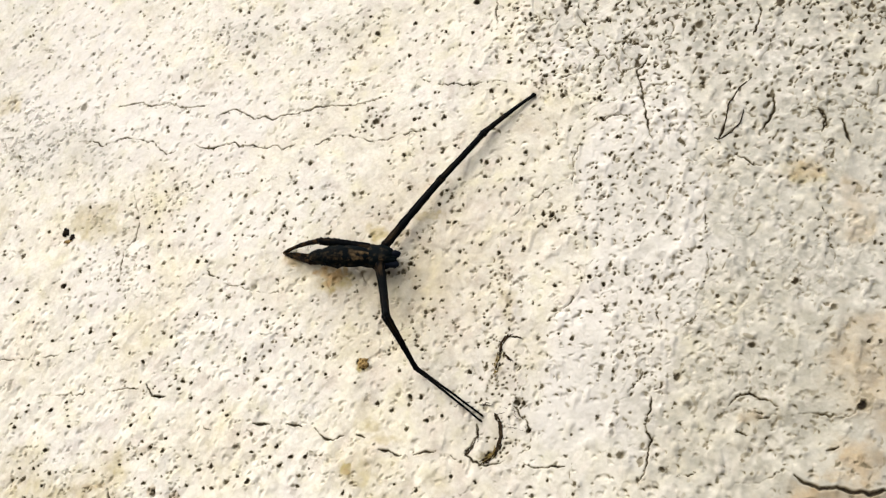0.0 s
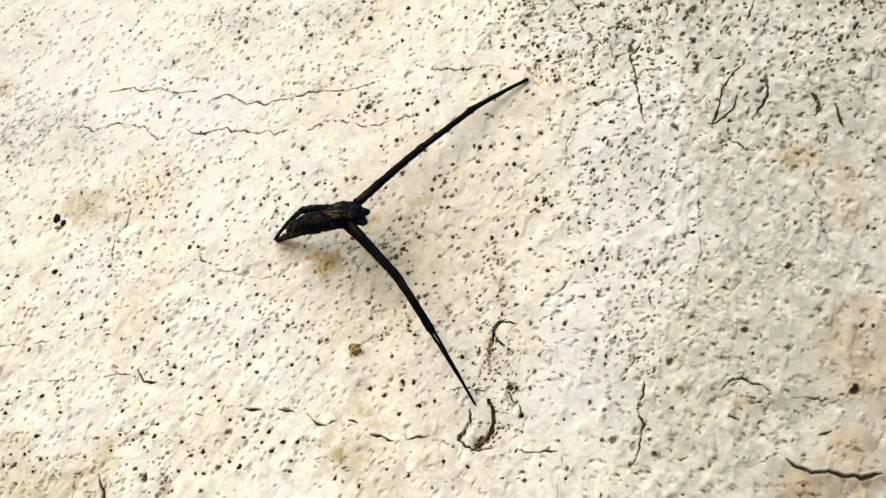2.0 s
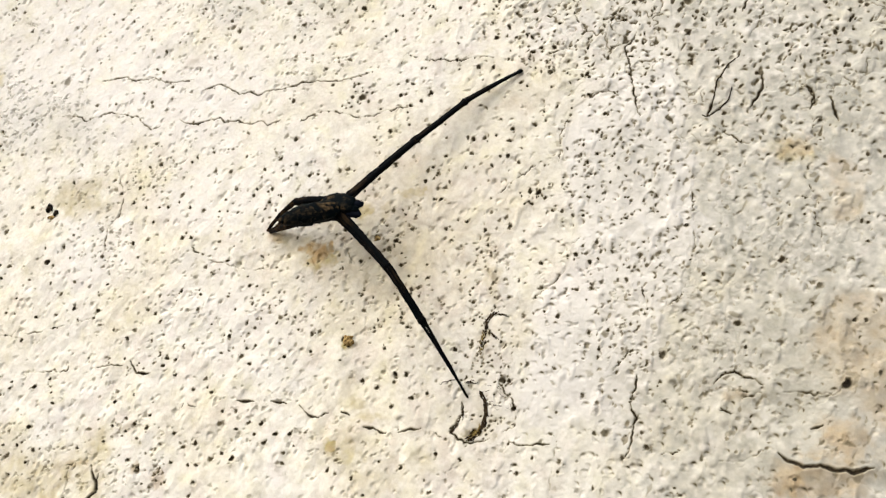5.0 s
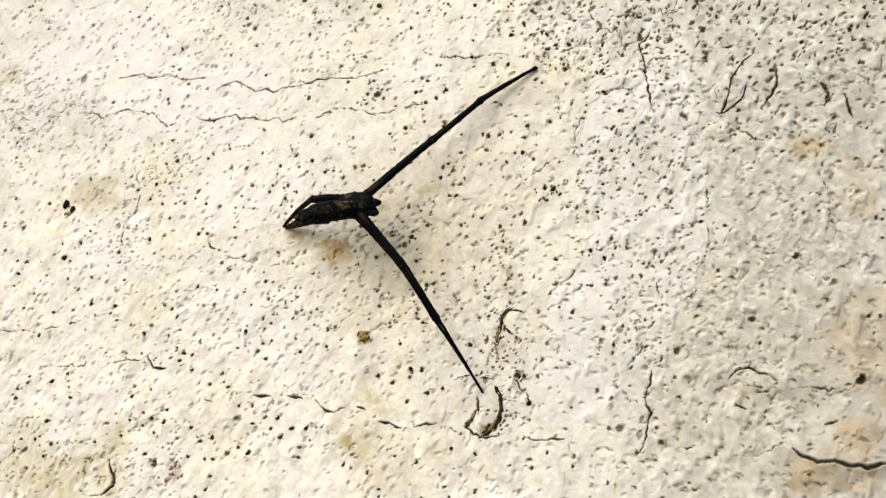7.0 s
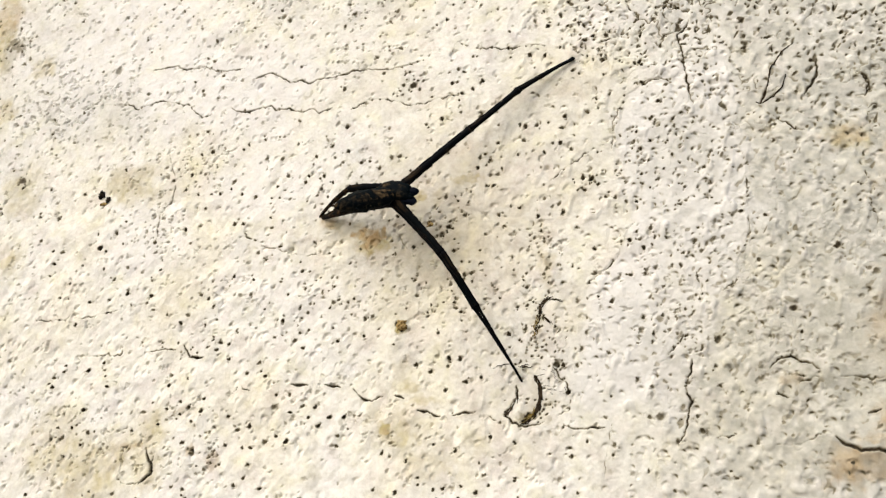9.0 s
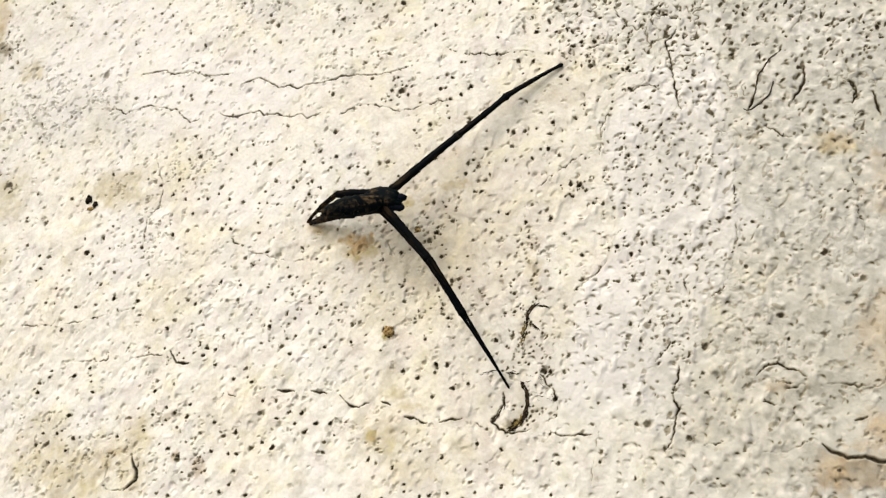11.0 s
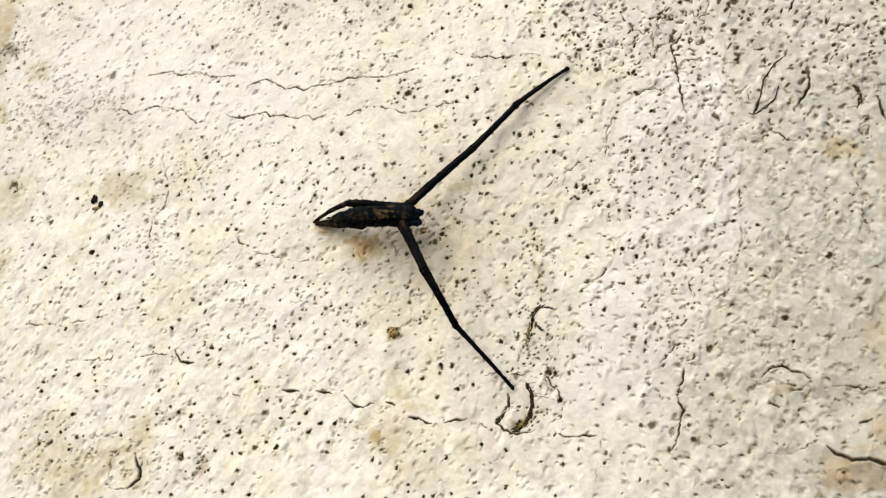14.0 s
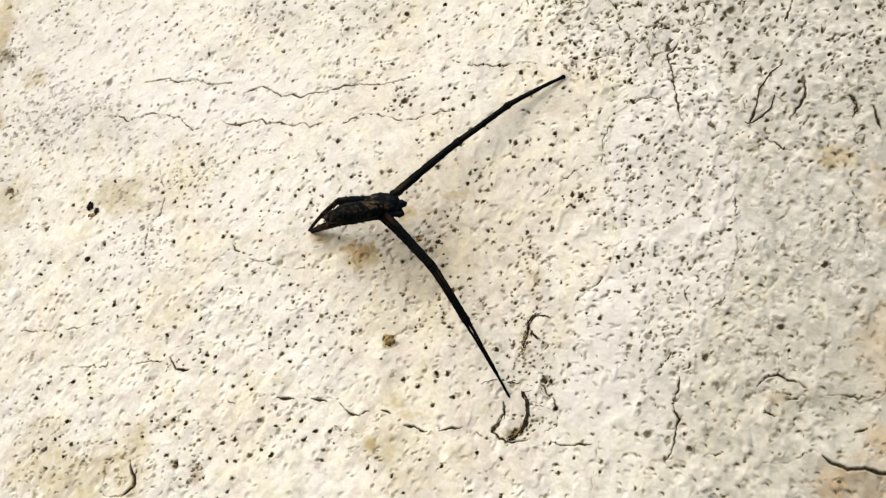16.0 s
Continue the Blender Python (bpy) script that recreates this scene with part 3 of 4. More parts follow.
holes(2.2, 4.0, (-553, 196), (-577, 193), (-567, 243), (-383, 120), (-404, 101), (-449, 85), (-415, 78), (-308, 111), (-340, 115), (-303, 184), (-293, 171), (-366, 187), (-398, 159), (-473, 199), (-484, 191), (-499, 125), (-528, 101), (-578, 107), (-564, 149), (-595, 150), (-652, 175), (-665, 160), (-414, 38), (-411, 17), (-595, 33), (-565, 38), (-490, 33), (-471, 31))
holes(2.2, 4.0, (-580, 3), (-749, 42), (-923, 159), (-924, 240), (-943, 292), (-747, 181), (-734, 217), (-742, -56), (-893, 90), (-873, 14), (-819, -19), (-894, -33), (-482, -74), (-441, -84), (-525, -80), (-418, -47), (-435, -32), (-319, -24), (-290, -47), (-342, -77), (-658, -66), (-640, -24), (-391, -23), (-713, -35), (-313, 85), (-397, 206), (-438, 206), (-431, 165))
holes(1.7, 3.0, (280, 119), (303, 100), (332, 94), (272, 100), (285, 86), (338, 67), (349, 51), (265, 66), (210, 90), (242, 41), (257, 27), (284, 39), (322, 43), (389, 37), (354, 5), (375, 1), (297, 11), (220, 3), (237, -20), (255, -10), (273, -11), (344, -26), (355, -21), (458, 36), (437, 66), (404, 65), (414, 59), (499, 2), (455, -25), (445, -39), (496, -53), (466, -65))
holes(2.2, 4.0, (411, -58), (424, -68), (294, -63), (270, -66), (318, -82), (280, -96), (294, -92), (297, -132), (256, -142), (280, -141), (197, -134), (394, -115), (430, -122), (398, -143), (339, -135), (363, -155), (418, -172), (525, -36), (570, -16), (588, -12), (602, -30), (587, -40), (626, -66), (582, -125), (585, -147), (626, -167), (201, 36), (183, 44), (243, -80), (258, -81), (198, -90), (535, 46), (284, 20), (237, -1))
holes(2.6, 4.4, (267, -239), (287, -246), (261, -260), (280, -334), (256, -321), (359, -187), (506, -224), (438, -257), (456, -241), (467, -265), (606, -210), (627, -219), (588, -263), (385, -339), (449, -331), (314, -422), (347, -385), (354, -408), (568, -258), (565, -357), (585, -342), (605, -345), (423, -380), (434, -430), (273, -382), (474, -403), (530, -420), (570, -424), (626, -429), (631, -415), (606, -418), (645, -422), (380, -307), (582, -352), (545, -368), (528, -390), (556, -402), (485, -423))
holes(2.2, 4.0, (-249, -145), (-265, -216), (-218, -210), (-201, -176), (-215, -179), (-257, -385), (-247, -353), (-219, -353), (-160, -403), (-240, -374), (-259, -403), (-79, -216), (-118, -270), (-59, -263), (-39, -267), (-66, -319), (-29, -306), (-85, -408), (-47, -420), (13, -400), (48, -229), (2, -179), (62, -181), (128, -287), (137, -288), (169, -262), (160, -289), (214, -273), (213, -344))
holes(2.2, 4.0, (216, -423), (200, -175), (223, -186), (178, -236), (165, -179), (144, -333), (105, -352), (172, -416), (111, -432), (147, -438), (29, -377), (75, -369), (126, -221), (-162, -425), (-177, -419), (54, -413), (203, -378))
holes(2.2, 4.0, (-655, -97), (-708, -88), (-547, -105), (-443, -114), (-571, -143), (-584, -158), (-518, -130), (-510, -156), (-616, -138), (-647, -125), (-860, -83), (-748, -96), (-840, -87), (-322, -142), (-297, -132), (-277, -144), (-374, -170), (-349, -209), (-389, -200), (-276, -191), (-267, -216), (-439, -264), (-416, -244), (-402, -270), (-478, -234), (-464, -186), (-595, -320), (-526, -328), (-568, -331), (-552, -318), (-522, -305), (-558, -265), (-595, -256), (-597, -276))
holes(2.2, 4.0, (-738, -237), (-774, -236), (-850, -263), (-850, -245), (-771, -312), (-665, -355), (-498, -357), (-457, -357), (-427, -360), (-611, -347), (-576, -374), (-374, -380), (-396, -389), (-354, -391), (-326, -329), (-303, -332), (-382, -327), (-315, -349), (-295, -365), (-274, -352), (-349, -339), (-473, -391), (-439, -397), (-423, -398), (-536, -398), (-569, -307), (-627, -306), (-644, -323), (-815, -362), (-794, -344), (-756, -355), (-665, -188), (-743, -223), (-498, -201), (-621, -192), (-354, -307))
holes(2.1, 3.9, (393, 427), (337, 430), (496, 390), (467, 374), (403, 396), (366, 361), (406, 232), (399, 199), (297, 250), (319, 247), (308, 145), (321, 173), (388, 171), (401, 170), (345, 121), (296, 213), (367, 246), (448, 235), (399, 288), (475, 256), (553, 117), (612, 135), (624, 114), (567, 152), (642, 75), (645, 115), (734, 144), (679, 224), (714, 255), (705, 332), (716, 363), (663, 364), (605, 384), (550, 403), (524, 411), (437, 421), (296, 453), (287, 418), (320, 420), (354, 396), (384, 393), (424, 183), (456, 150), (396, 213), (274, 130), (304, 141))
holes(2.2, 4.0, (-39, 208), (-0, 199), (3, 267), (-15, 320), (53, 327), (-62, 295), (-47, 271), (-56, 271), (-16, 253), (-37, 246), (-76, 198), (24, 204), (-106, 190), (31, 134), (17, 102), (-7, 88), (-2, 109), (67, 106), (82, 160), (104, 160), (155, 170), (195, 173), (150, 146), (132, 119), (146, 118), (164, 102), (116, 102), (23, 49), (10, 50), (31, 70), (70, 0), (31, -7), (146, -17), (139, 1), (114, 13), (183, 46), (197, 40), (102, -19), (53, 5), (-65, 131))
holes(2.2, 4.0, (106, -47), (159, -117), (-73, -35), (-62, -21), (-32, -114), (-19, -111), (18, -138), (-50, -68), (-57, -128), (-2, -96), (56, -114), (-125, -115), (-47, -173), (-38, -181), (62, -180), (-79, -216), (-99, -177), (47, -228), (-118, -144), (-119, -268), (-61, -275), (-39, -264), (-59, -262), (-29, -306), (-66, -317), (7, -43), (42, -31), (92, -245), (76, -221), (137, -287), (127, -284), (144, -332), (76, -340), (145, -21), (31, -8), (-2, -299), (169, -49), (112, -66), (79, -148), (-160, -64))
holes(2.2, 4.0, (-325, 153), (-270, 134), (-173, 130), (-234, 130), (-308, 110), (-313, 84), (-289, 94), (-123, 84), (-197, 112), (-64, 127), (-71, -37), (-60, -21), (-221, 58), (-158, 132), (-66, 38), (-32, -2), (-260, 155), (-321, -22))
# larger holes and chips
spot((70, 508), 6, 1.3, 0.2, 6, 0.9)
spot((655, -333), 8, 1.3, 0.6, 8, 1.0)
crack(2.0, 4, 0.4, (634, -346), (641, -336), (649, -330))
crack(1.8, 3, 0.45, (612, -347), (625, -347), (634, -346))
spot((584, -125), 6, 1.3, 0.5, 5, 0.85)
spot((507, -224), 5, 1.4, 0.2, 5, 0.8)
spot((635, -173), 6, 1.2, 0.8, 5, 0.5)
spot((388, -265), 6, 1.5, 1.0, 5, 0.7)
spot((291, -384), 7, 1.3, 0.6, 4, 0.55)
spot((127, -286), 6, 1.2, 0.6, 5, 0.7)
spot((480, 378), 7, 1.3, 0.6, 4, 0.65)
spot((677, -233), 4, 1.1, 0.6, 4, 0.8)
spot((693, -236), 4, 1.1, 0.6, 4, 0.8)
spot((183, 420), 6, 1.5, 0.2, 4, 0.45)
spot((-133, 279), 6, 1.4, 0.4, 4, 0.7)
spot((-135, 477), 5, 1.3, 0.2, 4, 0.85)
spot((-554, 196), 5, 1.1, 0.4, 5, 0.85)
spot((-781, 13), 5, 1.4, 0.8, 5, 1.0)
spot((-730, 65), 2.6, 1.1, 0.3, 4, 1.0)
spot((-95, -11), 6, 1.1, 0.3, 3, 0.6)
spot((-416, 482), 5, 1.6, 0.8, 4, 0.7)
spot((-798, 421), 7, 1.8, 1.2, 4, 0.5)
clump((-541, -396), 12, 12, 9, 0.3, 0.7, 2.2)
clump((-497, -412), 14, 22, 14, 0.3, 0.7, 2.2)
# ochre and brown blots
blot((-147, -199), 13, 13, 0.9, 26)
spot((-154, -194), 4.5, 1.2, 0.8, 3, 1.0)
spot((-146, -206), 3, 1.2, 0.8, 3, 0.9)
blot((80, -370), 9, 7, 0.8, 27)
blot((-736, 149), 66, 44, 0.48, 1)
blot((-129, 48), 26, 20, 0.8, 2)
blot((-205, -44), 34, 22, 0.8, 3)
blot((-242, -12), 46, 22, 0.35, 4)
# (-289, 13): brown stain and painted shade at the hind feet
blot((-289, 13), 19, 16, 0.5, 24)
blot((-77, 46), 20, 16, 0.35, 33)
smudge_or_shade((-1084, 541), 16, 14, 0.5)
smudge_or_shade((-1092, 507), 26, 80, 0.2)
smudge_or_shade((-999, 179), 30, 40, 0.14)
blot((-1100, 664), 36, 90, 0.45, 34)
blot((-991, 171), 60, 70, 0.4, 35)
blot((-701, 134), 80, 50, 0.35, 36)
blot((-784, -396), 90, 60, 0.26, 37)
blot((-41, 50), 50, 36, 0.22, 38)
smudge_or_shade((-161, -381), 14, 10, 0.14)
smudge_or_shade((-148, -198), 13, 12, 0.3)
smudge_or_shade((623, 60), 40, 22, 0.12)
smudge_or_shade((-734, 139), 30, 22, 0.12)
smudge_or_shade((505, -334), 40, 22, 0.16)
smudge_or_shade((115, -106), 7, 18, 0.25)
smudge_or_shade((-200, -30), 26, 20, 0.18)
smudge_or_shade((-184, -19), 10, 12, 0.34)
# (-271, 5): soft shade running from the hind feet, put into the colour
smudge_or_shade((-271, 5), 26, 12, 0.30)
smudge_or_shade((89, -337), 10, 34, 0.16)
crack(2.0, 4, 0.8, (90, -305), (96, -319), (97, -337), (94, -354), (86, -367))
blot((84, -364), 14, 10, 0.4, 65)
blot((95, -212), 10, 26, 0.45, 66)
smudge_or_shade((71, -370), 14, 10, 0.45)
blot((-184, -42), 24, 14, 0.75, 25)
blot((624, 60), 48, 28, 0.5, 5)
bare((622, 66), 44, 20, 0.36, 78)
bare((690, -20), 40, 60, 0.35, 79)
wear_or_shade((610, 165), 110, 70, 0.22)
blot((-128, -308), 22, 20, 0.5, 6)
blot((-174, -379), 16, 14, 0.8, 82)
bare((-170, -381), 12, 9, 0.6, 83)
blot((-145, -292), 24, 40, 0.3, 84)
blot((-112, -332), 30, 12, 0.5, 73)
blot((-172, -381), 12, 12, 0.9, 74)
blot((-138, -388), 42, 22, 0.5, 75)
blot((-143, -370), 62, 46, 0.25, 76)
blot((-720, -400), 150, 80, 0.50, 7)
blot((-841, -352), 60, 70, 0.28, 8)
blot((-994, 461), 34, 30, 0.50, 12)
blot((117, -106), 20, 40, 0.35, 13)
blot((-582, -112), 60, 60, 0.22, 14)
blot((-4, 135), 30, 30, 0.18, 15)
blot((-81, -429), 90, 50, 0.30, 16)
blot((-1123, 548), 40, 120, 0.60, 17)
blot((-1072, 369), 30, 40, 0.5, 29)
blot((-1001, 10), 30, 30, 0.55, 19)
blot((188, 232), 60, 60, 0.20, 20)
blot((495, -146), 90, 60, 0.10, 21)
bare((668, -250), 60, 90, 0.36, 9)
bare((696, -340), 60, 120, 0.40, 11)
bare((60, -290), 130, 170, 0.10, 80)
bare((640, -300), 26, 22, 0.3, 71)
wear_or_shade((606, -252), 26, 34, 0.3)
bare((612, -474), 84, 30, 0.5, 10)
bare((548, -468), 34, 38, 0.62, 41)
bare((642, -414), 52, 34, 0.55, 42)
bare((610, -432), 60, 10, 0.35, 43)
bare((487, -333), 22, 20, 0.38, 18)
bare((-208, -26), 34, 22, 1.25, 44)
blot((-216, -44), 24, 12, 0.7, 72)
bare((-90, 10), 300, 200, 0.20, 67)
# (-292, 14): brown shade under the hind feet, painted as clay
bare((-292, 14), 22, 15, 0.55, 45)
bare((-183, -19), 8, 14, 1.2, 46)
bare((-540, -398), 10, 12, 0.45, 47)
bare((-497, -416), 16, 22, 0.4, 48)
bare((-560, -322), 14, 10, 0.3, 49)
blot((-34, 70), 40, 12, 0.55, 61)
blot((-85, 25), 22, 26, 0.45, 62)
blot((-90, 10), 280, 190, 0.20, 63)
blot((540, -300), 260, 230, 0.11, 68)
blot((150, 250), 160, 130, 0.12, 64)
blot((110, 60), 130, 190, 0.14, 69)
smudge_or_shade((-1075, 528), 26, 16, 0.45)
clump((-1058, 530), 40, 26, 26, 0.3, 0.9, 2.4)
smudge_or_shade((-997, 188), 10, 8, 0.75)
clump((-997, 188), 20, 18, 8, 0.4, 1.0, 2.2)
bare((-1110, 609), 40, 60, 0.45, 77)
clump((-1025, 356), 70, 60, 60, 0.10, 0.45, 3.0)
clump((-920, 320), 90, 70, 60, 0.10, 0.45, 3.0)
# cooler wash over the upper corner and in patches lower down
chalky((-830, 500), 260, 190, 0.8, 51)
chalky((-560, 330), 240, 150, 0.70, 52)
chalky((-690, 40), 110, 120, 0.60, 53)
chalky((-420, 110), 150, 80, 0.55, 54)
chalky((-430, -60), 110, 70, 0.40, 55)
chalky((-330, -140), 130, 60, 0.40, 56)
chalky((-420, 545), 110, 60, 0.55, 57)
chalky((180, -330), 90, 80, 0.35, 58)


def ground():
    """Bare trodden earth at the foot of the wall, out to the horizon."""
    m, tree, b = material("trodden_earth", 0.95, 0.2)
    tone = ramp(tree, noise_node(tree, 3.0, 6, 0.7), (0.3, (0.075, 0.060, 0.043)), (0.7, (0.15, 0.122, 0.09)))
    grit = ramp(tree, noise_node(tree, 160, 4, 0.7), (0.3, (0.7, 0.7, 0.7)), (0.7, (1, 1, 1)))
    tree.links.new(mix(tree, 1.0, tone, grit, "MULTIPLY"), b.inputs["Base Color"])
    bump(tree, b, noise_node(tree, 60, 6, 0.7), 0.01, 0.6)
    bm = bmesh.new()
    foot = all_z[0] * MM10
    steps = [0.0] + [0.25 * 1.5 ** k for k in range(21)]
    line = [-v for v in steps[:0:-1]] + steps
    rows = [[bm.verts.new((x, y, foot + 0.004 + 0.012 * noise.noise((x * 1.3, y * 1.3, 0.7)) * min(1.0, abs(y) * 2))) for x in line] for y in line]
    for p, q in zip(rows, rows[1:]):
        for i in range(len(line) - 1):
            bm.faces.new((p[i], p[i + 1], q[i + 1], q[i]))
    return tagged(part("ground", bm, m), "bare trodden earth at the foot of the wall", "ground", kind="structure")


def build_wall():
    rows, cols = GX.shape
    co = np.stack([GX * MM10, -HEIGHT * MM10, GZ * MM10], -1).reshape(-1, 3)
    first = (np.arange(rows - 1)[:, None] * cols + np.arange(cols - 1)[None]).reshape(-1)
    quads = np.stack([first, first + 1, first + cols + 1, first + cols], 1)
    me = bpy.data.meshes.new("wall")
    me.vertices.add(len(co))
    me.vertices.foreach_set("co", co.ravel())
    me.loops.add(quads.size)
    me.loops.foreach_set("vertex_index", quads.ravel().astype(np.int32))
    me.polygons.add(len(quads))
    me.polygons.foreach_set("loop_start", np.arange(0, quads.size, 4, dtype=np.int32))
    me.polygons.foreach_set("use_smooth", np.ones(len(quads), dtype=bool))
    for name, field in (("grime_shade", GRIME_SHADE), ("stain", STAIN), ("worn", WORN), ("chalk", CHALK), ("clay", CLAY)):
        at = me.attributes.new(name, "FLOAT", "POINT")
        at.data.foreach_set("value", np.clip(field, 0, 1).astype(np.float32).ravel())
    me.update(calc_edges=True)
    me.materials.append(PLASTER)
    wall = new("wall", me)
    tagged(wall, "cream limewashed plaster wall, pitted, cracked and stained with ochre", "wall", kind="structure")
    # the masonry behind the plaster
    x0, x1, z0, z1 = (v * MM10 for v in (all_x[0], all_x[-1], all_z[0], all_z[-1]))
    bm = bmesh.new()
    bmesh.ops.create_cube(bm, size=1.0, matrix=Matrix.LocRotScale(((x0 + x1) / 2, 0.102, (z0 + z1) / 2), None, (x1 - x0, 0.20, z1 - z0)))
    bmesh.ops.bevel(bm, geom=bm.edges[:], offset=0.003, segments=2, affect="EDGES")
    part("wall_body", bm, PLASTER, wall)
    return wall


def part(name, bm, mat, parent=None, label=""):
    me = bpy.data.meshes.new(name)
    bm.to_mesh(me)
    bm.free()
    for p in me.polygons:
        p.use_smooth = True
    me.materials.append(mat)
    ob = new(name, me)
    if parent:
        ob.parent = parent
    if label:
        ob["label"] = label
    return ob


build_wall()
ground()


# ---------------------------------------------------------------- the spider
def tube(bm, line, sides=12, rough=0.08, seed=0):
    """Adds a closed skin round a line of (x, y, z, radius across, radius deep)."""
    rings = []
    for k, (x, y, z, ra, rb) in enumerate(line):
        ring = []
        for i in range(sides):
            a = 2 * math.pi * i / sides
            f = 1 + rough * noise.noise((x * 0.2 + 3 * math.cos(a) + seed, y * 0.2 + 3 * math.sin(a), z * 0.13 + seed))
            ring.append(bm.verts.new(Vector((x + ra * f * math.cos(a), y + rb * f * math.sin(a), z)) * MM10))
        rings.append(ring)
    for p, q in zip(rings, rings[1:]):
        for i in range(sides):
            bm.faces.new((p[i], p[(i + 1) % sides], q[(i + 1) % sides], q[i]))
    bm.faces.new(rings[0][::-1])
    bm.faces.new(rings[-1])


def tubercle(bm, x, y, z, r):
    """A blunt little wart on the skin, leaning outwards along x."""
    bmesh.ops.create_icosphere(bm, subdivisions=1, radius=1.0, matrix=Matrix.Translation(Vector((x, y, z)) * MM10) @ Matrix.Diagonal((1.5 * r * MM10, r * MM10, r * MM10, 1)))


def banded(ob, strength):
    """Sets how brown the skin is, from strength(angle, z): the angle runs round the axis from the side that faces out, towards -x."""
    at = ob.data.attributes.new("band", "FLOAT", "POINT")
    at.data.foreach_set("value", [strength(math.degrees(math.atan2(-v.co.x, v.co.y)), v.co.z / MM10) for v in ob.data.vertices])


def bump_curve(x, at, wide):
    return math.exp(-((x - at) / wide) ** 2)


def bristles(bm, length, radius, count, seed, long=5.0):
    """Short stiff hairs that lean towards the tip of a limb."""
    rng = random.Random(seed)
    for _ in range(count):
        z, a = rng.uniform(0.08, 0.95) * length, rng.uniform(0, 2 * math.pi)
        r = radius(z / length) * 0.8
        base = Vector((r * math.cos(a), r * math.sin(a), z))
        tip = base + Vector((math.cos(a), math.sin(a), 0.9)) * rng.uniform(0.4, 1.0) * long
        side = Vector((-math.sin(a), math.cos(a), 0)) * 0.45
        vs = [bm.verts.new(p * MM10) for p in (base + side, base - side, base + Vector((0, 0, 0.8)), tip)]
        for f in ((0, 1, 3), (1, 2, 3), (2, 0, 3), (0, 2, 1)):
            bm.faces.new([vs[i] for i in f])


def limb(name, length, r0, r1, mat, parent, seed, bow=0.0, knot=1.25, hairs=26, label="", tip=None, warts=()):
    """One rigid piece of a leg from its joint along +z, thicker at both joints."""
    bm = bmesh.new()
    line = []
    for k in range(41):
        t = k / 40
        r = r0 + (r1 - r0) * t
        r *= 1 + (knot - 1) * math.exp(-(t / 0.06) ** 2) + ((tip or knot) - 1) * math.exp(-((1 - t) / 0.05) ** 2)
        r *= 1 + 0.08 * noise.noise((t * 9, seed, 0.3)) + 0.10 * noise.noise((t * 31, seed, 5.3))
        if k in (0, 40):
            r *= 0.6
        line.append((bow * math.sin(math.pi * t) + 0.5 * noise.noise((t * 6, seed, 4.2)), 0.4 * noise.noise((t * 6, seed, 8.1)), length * (1.02 * t - 0.01), r, r))
    tube(bm, line, 10, 0.18, seed)
    bristles(bm, length, lambda t: r0 + (r1 - r0) * t, hairs, seed)
    for t, side in warts:
        tubercle(bm, side * (r0 + (r1 - r0) * t), 1.0, t * length, 2.1)
    ob = part(name, bm, mat, parent, label)
    SPAN[ob] = length
    return ob


SPAN = {}


